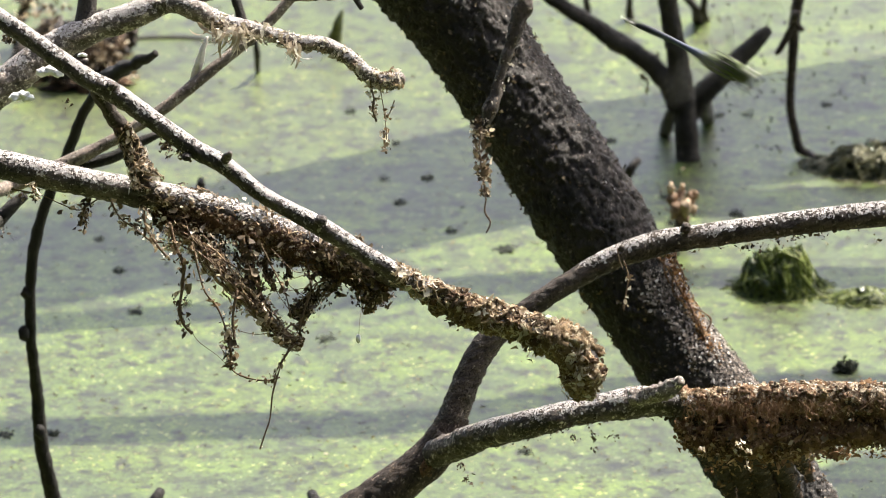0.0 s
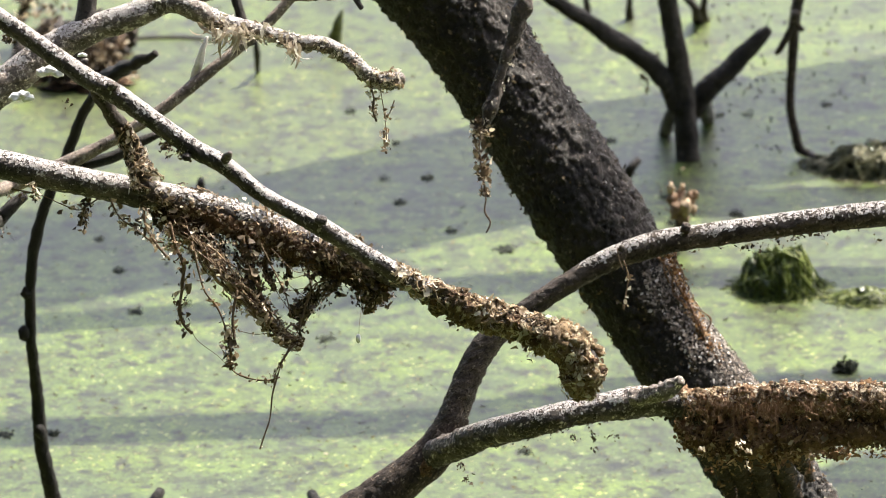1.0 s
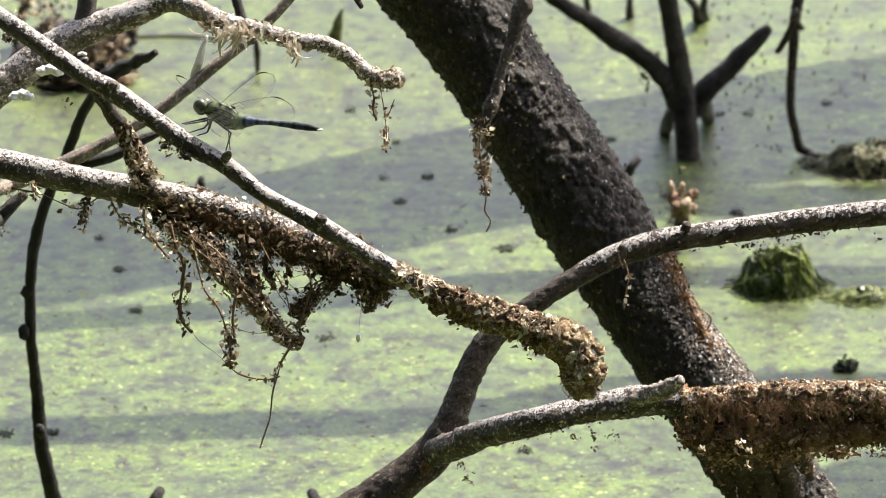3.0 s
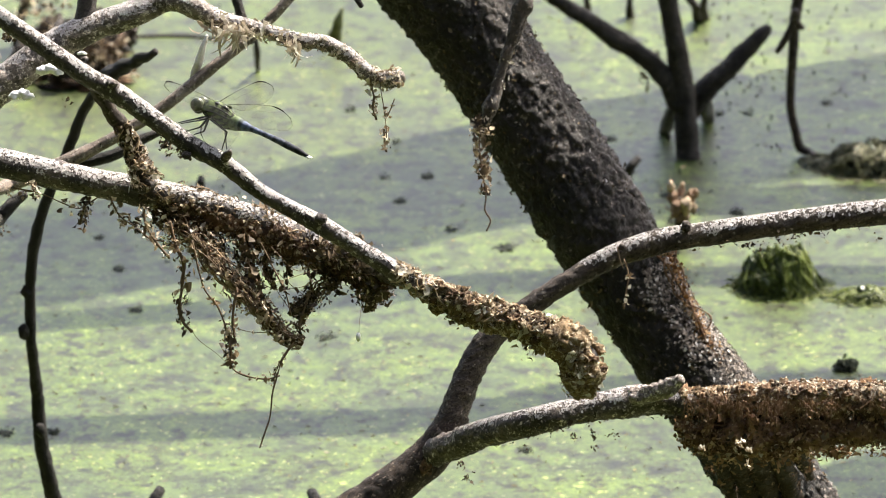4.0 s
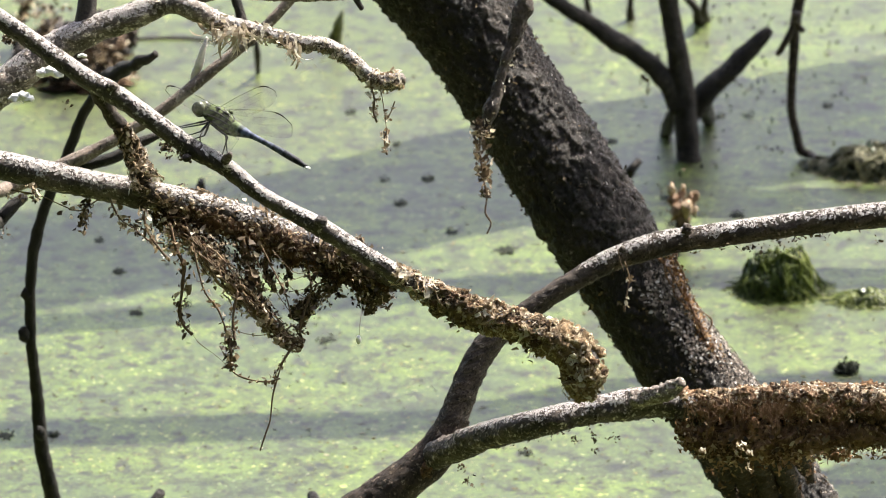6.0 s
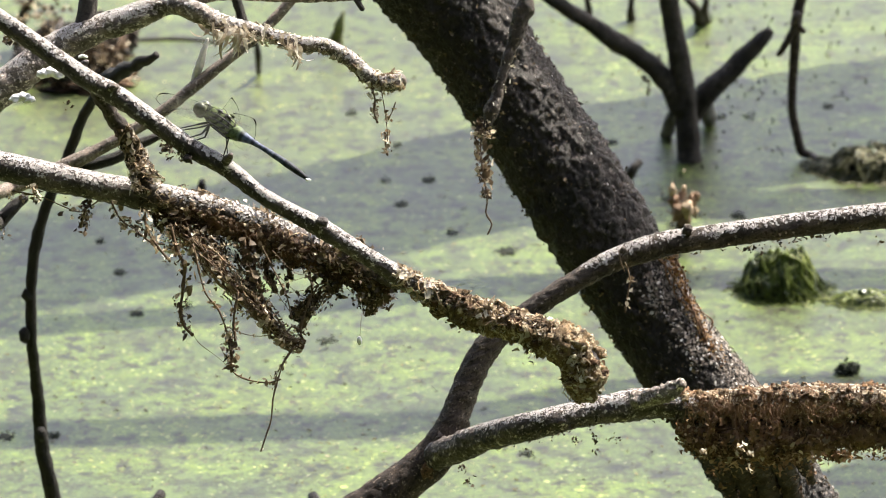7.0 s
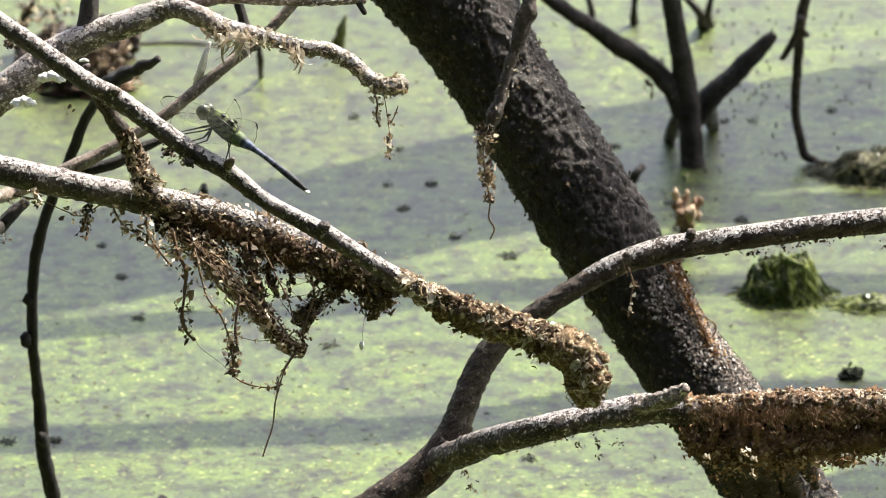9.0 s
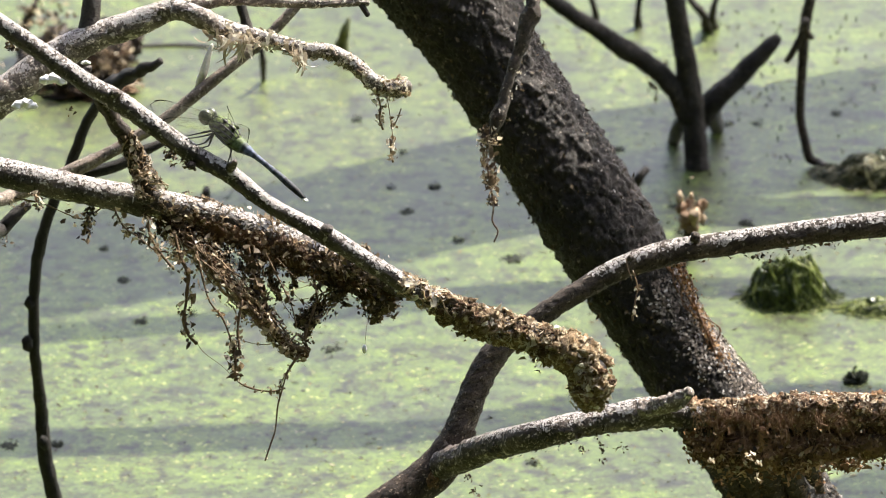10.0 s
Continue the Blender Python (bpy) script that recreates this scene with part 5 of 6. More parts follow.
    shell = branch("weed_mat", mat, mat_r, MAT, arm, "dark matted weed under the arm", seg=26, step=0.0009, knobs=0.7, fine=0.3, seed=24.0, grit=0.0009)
    s = Scraps(96)
    s.along(mat, mat_r, 1500, 0.0024, 0.5, under=0.6, droop=0.005, clump=0.45)
    fibres(shell, mat, mat_r, 120, 0.0003, ROOT_ORANGE, 961, run=0.12)
    s.done("litter", FOLD_FLAKES, shell)
    s = Scraps(97)
    s.along(mat, [q * 1.05 for q in mat_r], 170, 0.0026, 0.4, droop=0.004, clump=0.5)
    s.done("pale_litter", FLAKES_BROWN, shell)
    for k, (pts, rad, count) in enumerate((
            ([(0.14792, 2.606, 0.18323), (0.14586, 2.606, 0.1762), (0.14293, 2.606, 0.16893)], [0.003, 0.004, 0.0015], 130),
            ([(0.15609, 2.604, 0.18401), (0.15183, 2.604, 0.17863), (0.14798, 2.604, 0.17441), (0.14983, 2.604, 0.16878)], [0.003, 0.0028, 0.002, 0.0012], 90),
            ([(0.14997, 2.606, 0.16681), (0.15434, 2.606, 0.16658), (0.15693, 2.606, 0.16846)], [0.0012, 0.0018, 0.0012], 50),
            ([(0.16425, 2.602, 0.1848), (0.16349, 2.602, 0.17941), (0.1627, 2.602, 0.1752)], [0.0032, 0.0024, 0.001], 70),
            ([(0.17078, 2.602, 0.1848), (0.16964, 2.602, 0.17707), (0.17103, 2.602, 0.17286)], [0.0032, 0.0024, 0.001], 70),
            ([(0.13858, 2.602, 0.18246), (0.13696, 2.602, 0.17543), (0.13967, 2.602, 0.17004)], [0.004, 0.0034, 0.0016], 110),
            ([(0.11921, 2.598, 0.18519), (0.11802, 2.598, 0.17701), (0.11508, 2.598, 0.16975)], [0.004, 0.0032, 0.0016], 110),
            ([(0.12793, 2.598, 0.18402), (0.12675, 2.598, 0.17584), (0.12512, 2.598, 0.16834)], [0.004, 0.003, 0.001], 100),
            ([(0.10397, 2.598, 0.18636), (0.10188, 2.598, 0.17935), (0.09937, 2.598, 0.17116)], [0.003, 0.0024, 0.0012], 70))):
        bm = bmesh.new()
        tube(bm, pts, [q * 0.5 for q in rad], seg=8, step=0.001, knobs=0.6, fine=0.4, seed=80.0 + k)
        tuft = part("hanging_tuft", bm, MAT, shell)
        s = Scraps(700 + k)
        s.along(pts, [q * 0.75 for q in rad], count, 0.0029, 0.9, clump=0.4)
        s.done("litter", FOLD_FLAKES, tuft)
    # a curtain of rusty fibres from the arm down over the mat
    q = np.random.default_rng(77)
    for low_end, high_end, count in (((0.09365, 2.597, 0.19211), (0.11863, 2.597, 0.19211), 70), ((0.11863, 2.597, 0.19211), (0.14471, 2.597, 0.19164), 80), ((0.14471, 2.597, 0.19164), (0.17295, 2.597, 0.19211), 60)):
        bm = bmesh.new()
        for k in range(count):
            p = Vector(low_end).lerp(Vector(high_end), q.random()) + Vector((0, q.normal(0, 0.0015), q.normal(0, 0.002)))
            drop = q.uniform(0.004, 0.013) if count > 60 else q.uniform(0.003, 0.009)
            line = [p]
            for _ in range(4):
                line.append(line[-1] + Vector((q.normal(0, 0.0011), q.normal(0, 0.0007), -drop * q.uniform(0.1, 0.45))))
            w = q.uniform(0.00005, 0.00014)
            tube(bm, line, [w, w * 1.2, w, w, w * 0.4], seg=4, step=0.0014, knobs=0.5, seed=float(k), cap=False)
        part("fibre_curtain", bm, ROOT_ORANGE, arm, "hanging rusty fibres", kind="stuff")
    s = Scraps(93)
    s.along(low_pts[2:7], [0.00524] * 5, 260, 0.0018, 0.15, under=1.0, droop=0.002)
    for at, n in (((0.05037, 2.60153, 0.17562), 16), ((0.058, 2.60176, 0.17623), 16), ((0.06563, 2.60191, 0.17664), 14), ((0.00959, 2.59594, 0.16025), 16), ((0.00676, 2.5978, 0.16537), 16), ((0.03227, 2.59967, 0.1705), 4), ((0.058, 2.59982, 0.17091), 8)):
        for _ in range(n):
            s.add(Vector(at) + Vector(s.rng.normal(0, 0.0011, 3)), s.rng.normal(0, 1, 3), 0.0019)
    s.done("dead_litter", MOSS_DARK, arm)
    # the ragged fringe of weed under the arm
    r = np.random.default_rng(12)
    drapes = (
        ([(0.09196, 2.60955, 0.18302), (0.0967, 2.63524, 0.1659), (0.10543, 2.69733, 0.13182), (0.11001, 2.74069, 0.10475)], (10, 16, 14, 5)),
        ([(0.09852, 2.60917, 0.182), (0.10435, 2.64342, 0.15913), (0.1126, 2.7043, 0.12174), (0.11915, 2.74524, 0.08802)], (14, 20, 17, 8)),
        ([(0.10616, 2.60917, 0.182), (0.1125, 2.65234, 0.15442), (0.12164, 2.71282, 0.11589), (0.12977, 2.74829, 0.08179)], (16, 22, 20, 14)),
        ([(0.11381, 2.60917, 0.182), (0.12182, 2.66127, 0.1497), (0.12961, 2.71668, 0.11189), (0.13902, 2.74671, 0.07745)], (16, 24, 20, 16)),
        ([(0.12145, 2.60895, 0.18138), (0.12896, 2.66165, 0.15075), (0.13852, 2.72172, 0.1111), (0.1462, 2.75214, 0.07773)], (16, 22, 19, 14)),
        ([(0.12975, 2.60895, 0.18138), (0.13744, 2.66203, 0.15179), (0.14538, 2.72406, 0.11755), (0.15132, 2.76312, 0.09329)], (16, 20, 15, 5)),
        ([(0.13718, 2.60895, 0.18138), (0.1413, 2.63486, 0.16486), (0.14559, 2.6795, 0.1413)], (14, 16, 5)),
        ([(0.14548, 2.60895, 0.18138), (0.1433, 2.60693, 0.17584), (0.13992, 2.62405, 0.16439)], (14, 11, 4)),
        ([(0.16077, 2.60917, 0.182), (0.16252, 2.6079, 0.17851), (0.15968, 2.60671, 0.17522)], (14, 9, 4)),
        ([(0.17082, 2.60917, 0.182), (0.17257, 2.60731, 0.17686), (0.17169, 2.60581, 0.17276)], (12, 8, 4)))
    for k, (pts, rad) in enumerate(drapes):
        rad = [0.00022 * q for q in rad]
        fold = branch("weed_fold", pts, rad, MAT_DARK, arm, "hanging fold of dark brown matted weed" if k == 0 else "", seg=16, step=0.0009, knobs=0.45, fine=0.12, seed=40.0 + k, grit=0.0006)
        s = Scraps(300 + k)
        s.along(pts, [q * 1.05 for q in rad], 130 if k < 6 else 60, 0.0022, 0.25)
        s.done("litter", FOLD_FLAKES, fold)
    for pts, n in (([(0.14357, 2.64228, 0.156), (0.14704, 2.63222, 0.1576), (0.15422, 2.62315, 0.16191), (0.15752, 2.62269, 0.16067)], 60), ([(0.15596, 2.60843, 0.17994), (0.15038, 2.61587, 0.17115), (0.14483, 2.63313, 0.16009)], 40), ([(0.16951, 2.60805, 0.17892), (0.16907, 2.60619, 0.17379), (0.16994, 2.60507, 0.17071)], 20)):
        strand(arm, pts, 0.0006, n, 0.0024, pts[0][0] * 50 + 20, 1.2, FOLD_FLAKES)
    for k in range(16):
        q = r.random()
        a = Vector((0.09609, 2.60042, 0.1784)).lerp(Vector((0.1778, 2.60138, 0.18106)), q)
        n = r.uniform(0.004, 0.01)
        strand(arm, [a, a + Vector((r.normal(0, 0.001), 0, -n * 0.5)), a + Vector((r.normal(0, 0.002), 0, -n))], 0.0003, int(n * 2600), 0.0023, 70.0 + k, 1.5, FOLD_FLAKES)
    for at, count in (((0.11344, 2.58181, 0.1799), 22), ((0.09991, 2.58415, 0.17757), 8), ((0.11777, 2.58107, 0.17786), 8), ((0.11712, 2.57914, 0.17257), 7)):
        s = Scraps(count)
        for _ in range(count):
            s.add(Vector(at) + Vector(s.rng.normal(0, 0.001, 3)), s.rng.normal(0, 1, 3), 0.0024)
        s.done("pale_tuft", FLAKES, arm, "pale sunlit tuft of dry weed")


build_fork()


# ---- the far stumps and stems ----
def build_far():
    y = 3.43
    t = thing("forked_stump", (0.12301, 3.43, 0.00105), "dark forked stump standing in the shaded duckweed", "stump")
    branch("stem", [(0.12335, 3.43, -0.00346), (0.1227, 3.43, 0.00375), (0.1217, 3.43, 0.01664), (0.1198, 3.43, 0.03457), (0.11673, 3.43, 0.0569), (0.11315, 3.43, 0.07469), (0.10894, 3.43, 0.10127)], [0.00646, 0.0059, 0.00562, 0.00562, 0.00534, 0.00477, 0.00477], BARK_STUMP, t, seg=20, step=0.002, knobs=0.14, fine=0.1, seed=14.0)
    branch("limb", [(0.11932, 3.43, 0.02711), (0.11182, 3.43, 0.04053), (0.10184, 3.43, 0.05155), (0.08765, 3.43, 0.06135), (0.06925, 3.43, 0.0741), (0.0523, 3.43, 0.08593), (0.03819, 3.43, 0.09833)], [0.00562, 0.00534, 0.00477, 0.00477, 0.00393, 0.00365, 0.00365], BARK_STUMP, t, seg=18, step=0.002, knobs=0.2, fine=0.1, seed=15.0)
    branch("limb", [(0.12465, 3.45, 0.01275), (0.12796, 3.45, 0.02177), (0.13241, 3.45, 0.02987), (0.14223, 3.45, 0.03887), (0.15201, 3.45, 0.04963), (0.159, 3.45, 0.0568), (0.16318, 3.45, 0.06158)], [0.003, 0.005, 0.0056, 0.00506, 0.00449, 0.00393, 0.0024], BARK_STUMP, t, seg=18, step=0.002, knobs=0.16, fine=0.1, seed=16.0)
    # pale grey tubes added for the paler tone at the stump's foot
    grey = bark_material("pale_grey_root", (0.16, 0.155, 0.14), (0.34, 0.335, 0.31), (0.42, 0.41, 0.38), 0.6, 0.7, rough=0.8, spec=0.3)
    for pts, rad in (([(0.11223, 3.46857, 0.0), (0.11419, 3.444, 0.01692), (0.11848, 3.44, 0.02788)], [0.003, 0.0032, 0.002]), ([(0.13523, 3.48793, 0.0), (0.13215, 3.455, 0.01856), (0.13072, 3.45, 0.02867)], [0.003, 0.0042, 0.003])):
        branch("root", pts, rad, grey, t, "pale grey root at the stump's foot", seg=14, step=0.0015, knobs=0.3, fine=0.2, seed=rad[1] * 900)
    s = Scraps(101)
    s.along([(0.09761, 3.43, 0.05036), (0.09995, 3.43, 0.04202), (0.10341, 3.43, 0.03457)], [0.0014] * 3, 40, 0.0024, 0.6)
    s.done("litter", MOSS_DARK, t)
    t = thing("thin_twig", (0.18594, 3.43, 0.00105), "thin brown crooked twig standing in the pond", "twig")
    branch("twig", [(0.18626, 3.42, 0.00365), (0.18364, 3.43, 0.00255), (0.17908, 3.43, 0.00435), (0.17666, 3.43, 0.01364), (0.17391, 3.43, 0.02561), (0.17393, 3.43, 0.04202), (0.17476, 3.43, 0.05987), (0.17536, 3.43, 0.07469), (0.17872, 3.43, 0.09243)], [0.00169, 0.00197, 0.00253, 0.00225, 0.00225, 0.00225, 0.00253, 0.00281, 0.00253], BARK_FORK, t, seg=12, step=0.002, knobs=0.2, seed=17.0)
    branch("side_twig", [(0.17565, 3.42, 0.08033), (0.17244, 3.42, 0.07059), (0.16891, 3.42, 0.06319), (0.16589, 3.42, 0.05875)], [0.00225, 0.00169, 0.00169, 0.0014], BARK_FORK, t, seg=10, step=0.002, knobs=0.3)
    branch("side_twig", [(0.17459, 3.42, 0.0765), (0.1769, 3.42, 0.07266), (0.17862, 3.42, 0.07088)], [0.00169, 0.00169, 0.0014], BARK_FORK, t, seg=10, step=0.002)
    t = thing("twig_stub", (0.09044, 3.3947, 0), "short dark stub leaning out of the duckweed", "twig")
    branch("stub", [(0.08982, 3.39217, 0), (0.09087, 3.35, 0.0208), (0.0958, 3.35, 0.02725)], [0.00273, 0.00246, 0.00191], BARK_WET, t, seg=12)
    t = thing("twig_stub", (-0.12013, 3.38294, 0), "short dark stub leaning out of the duckweed", "twig")
    branch("stub", [(-0.12002, 3.37959, 0), (-0.11822, 3.33, 0.02112), (-0.11791, 3.33, 0.02404)], [0.00246, 0.00218, 0.00164], BARK_WET, t, seg=12)
    # brown buds
    t = thing("bud_cluster", (0.11596, 3.32033, 0), "cluster of brown fuzzy buds on a short stalk", "plant")
    branch("stalk", [(0.11591, 3.31871, 0), (0.11373, 3.25, 0.02886), (0.11368, 3.25, 0.03315)], [0.00371, 0.00345, 0.00318], BARK_FORK, t, seg=12)
    q = np.random.default_rng(6)
    for k, (at, w, h) in enumerate((((0.10841, 3.25, 0.04773), 6, 11), ((0.10928, 3.25, 0.04202), 8, 13), ((0.11316, 3.254, 0.04231), 8, 12), ((0.11419, 3.254, 0.04688), 4, 7), ((0.11788, 3.25, 0.04259), 8, 12), ((0.12001, 3.25, 0.04459), 5, 9), ((0.11557, 3.244, 0.04016), 10, 14), ((0.11135, 3.246, 0.03773), 11, 14), ((0.11409, 3.246, 0.03373), 12, 12), ((0.11903, 3.25, 0.03687), 7, 9))):
        bm = bmesh.new()
        lump(bm, at, (0.00027 * w, 0.00027 * w, 0.00027 * h), 3.0 + k * 2.1, 0.7, 3)
        part("bud", bm, BUD if k % 3 else BUD_PALE, t)
    s = Scraps(108)
    for _ in range(60):
        s.add(Vector((0.11361, 3.25, 0.03973)) + Vector((q.normal(0, 0.004), q.normal(0, 0.002), q.normal(0, 0.0055))), q.normal(0, 1, 3), 0.002, 0.5, 1.8)
    s.done("husk", FLAKES_BROWN, t)
    # far stubs at the edge of the view
    for pts, rad in (
            ([(0.09931, 3.65574, 0), (0.09879, 3.65, 0.00881), (0.09989, 3.65, 0.01982)], [8, 6, 5]),
            ([(0.07695, 3.66345, 0), (0.07624, 3.66, 0.00713), (0.07377, 3.66, 0.01658)], [7, 6, 5]),
            ([(0.13602, 3.64998, 0), (0.13298, 3.635, 0.01214), (0.12542, 3.635, 0.02154)], [12, 8, 7]),
            ([(0.13968, 3.6519, 0), (0.13744, 3.635, 0.01371), (0.14028, 3.635, 0.02467)], [7, 6, 5]),
            ([(-0.09623, 3.56548, 0), (-0.09602, 3.55, 0.01537), (-0.09682, 3.55, 0.02428)], [4, 6, 5]),
            ([(-0.05707, 3.61764, 0), (-0.05505, 3.605, 0.01261), (-0.05264, 3.605, 0.02101)], [13, 9, 3])):
        t = thing("far_stub", pts[0], "dark weathered stub standing in the pond", "stub", "far stubs in the pond")
        branch("stub", pts, [0.00029 * q for q in rad], OLIVE_LEAF if rad[0] == 13 else BARK_STUMP, t, seg=12, step=0.002, knobs=0.3, seed=pts[0][0] * 100)
    # the brown root tangle behind the boughs
    t = thing("root_tangle", (-0.18508, 3.54535, 0), "blurred brown tangle of dead roots and weed", "roots")
    r = np.random.default_rng(17)
    for a, b, w in (((-0.21157, 3.55, 0.00151), (-0.21693, 3.55, 0.02612), 14), ((-0.19696, 3.55, 0.00151), (-0.17591, 3.55, 0.03839), 18), ((-0.17698, 3.56, -0.00032), (-0.17076, 3.56, 0.02282), 22), ((-0.18579, 3.56, -0.00187), (-0.19404, 3.56, 0.02897), 16), ((-0.17066, 3.55, 0.00151), (-0.16312, 3.55, 0.01691), 12), ((-0.22319, 3.6, -0.00288), (-0.21359, 3.6, 0.03444), 10)):
        a, b = Vector(a), Vector(b)
        a.z = -0.005
        mid = a.lerp(b, 0.5) + Vector(r.normal(0, 0.006, 3))
        branch("root", [a, mid, b], [0.00028 * w, 0.00025 * w, 0.00014 * w], BARK_STUMP, t, seg=14, step=0.002, knobs=0.4, seed=w)
    for k, (at, w, h) in enumerate((((-0.17531, 3.56, 0.01203), 36, 44), ((-0.20256, 3.58, 0.01775), 30, 26), ((-0.21485, 3.56, 0.01049), 32, 24), ((-0.18527, 3.55, 0.00151), 70, 12), ((-0.16528, 3.6, 0.00959), 20, 24))):
        bm = bmesh.new()
        lump(bm, at, (0.00028 * w, 0.00028 * w, 0.00028 * h), 5.0 + k, 0.8)
        part("root_ball", bm, CRUST_BROWN if k in (0, 3) else BARK_TWIG, t)
    s = Scraps(111)
    for at, n, sp in (((-0.17626, 3.55, 0.01691), 180, 0.007), ((-0.20349, 3.57, 0.01951), 120, 0.008), ((-0.21139, 3.55, 0.01075), 100, 0.007), ((-0.17059, 3.55, 0.00613), 100, 0.005), ((-0.21383, 3.6, 0.02203), 90, 0.007)):
        for _ in range(n):
            s.add(Vector(at) + Vector(s.rng.normal(0, sp, 3)), s.rng.normal(0, 1, 3), 0.005, 0.4, 1.8)
    s.done("weed", FLAKES_BROWN, t)
    t = thing("floating_stick", (-0.14088, 3.61764, 0), "thin dark stick lying in the duckweed", "stick")
    branch("stick", [(-0.17358, 3.61764, 0), (-0.14399, 3.62142, 0), (-0.11711, 3.61764, 0)], [0.0014, 0.00169, 0.00112], BARK_WET, t, seg=10, step=0.003)


build_far()


# ---- a bare tree added out of view to shade the pond ----
def build_shade_tree():
    t = thing("unseen_shade_tree", (1.35, 4.6, 0.0), "unseen leafless tree added to cast shade bands on the pond", "tree")
    branch("trunk", [(1.35, 4.6, -0.05), (1.32, 4.55, 0.4), (1.27, 4.5, 0.9), (1.5, 4.8, 1.4), (2.1, 5.5, 2.2)], [0.13, 0.12, 0.11, 0.09, 0.05], BARK_TRUNK, t, seg=24, step=0.03)

    def over(x, y, reach):
        return Vector((x, y, 0)) + SUN * reach

    # each bough is set sunward of the band it has to shade
    for line, sizes, reach in (
            ([(0.32653, 3.55447, 0), (0.22654, 3.5048, 0), (0.06113, 3.42357, 0.0), (-0.04562, 3.35798, 0.0), (-0.14651, 3.3058, 0.0), (-0.24768, 3.25973, 0.0)], [0.075, 0.077, 0.073, 0.064, 0.061, 0.061], 0.85),
            ([(0.31188, 3.37541, 0), (0.21877, 3.36958, 0), (0.12975, 3.36128, 0), (0.04604, 3.34644, 0)], [0.017, 0.017, 0.018, 0.014], 0.7),
            ([(0.30229, 3.25817, 0), (0.21227, 3.2566, 0), (0.11259, 3.25503, 0), (0.03133, 3.24801, 0), (-0.06278, 3.22323, 0), (-0.15571, 3.20031, 0), (-0.24825, 3.18895, 0)], [0.014, 0.013, 0.012, 0.014, 0.013, 0.012, 0.012], 0.7),
            ([(0.28364, 3.0302, 0), (0.19776, 3.00417, 0), (0.16694, 2.98256, 0), (0.14795, 2.94933, 0)], [0.022, 0.02, 0.016, 0.012], 0.7),
            ([(0.29177, 3.12957, 0), (0.16056, 3.11865, 0), (0.06912, 3.1078, 0), (-0.00103, 3.07068, 0), (-0.09846, 3.06083, 0), (-0.20054, 3.05242, 0), (-0.23857, 3.04753, 0)], [0.012, 0.010, 0.011, 0.014, 0.015, 0.015, 0.014], 0.7)):
        pts = [over(*p[:2], reach) for p in line]
        branch("bough", [Vector((1.27, 4.5, 0.75 + sizes[0])), pts[0] + Vector((0.25, 0.15, 0.0)), *pts], [sizes[0] * 1.05, sizes[0] * 1.05, *sizes], BARK_TRUNK, t, seg=18, step=0.012, knobs=0.06, seed=sizes[0] * 50)
    # a bough added to keep the upper trunk in shade
    pts = [Vector(p) + SUN * 0.7 for p in ((0.12157, 2.8589, 0.22488), (0.07209, 2.85326, 0.20939), (0.04853, 2.86374, 0.23817), (0.02262, 2.87502, 0.26916), (-0.00094, 2.88952, 0.30901))]
    branch("bough", [Vector((1.27, 4.5, 0.95)), Vector((0.9, 3.8, 0.85)), *pts], [0.03, 0.024, 0.016, 0.014, 0.014, 0.014, 0.014], BARK_TRUNK, t, seg=18, step=0.012, knobs=0.06, seed=3.0)


build_shade_tree()


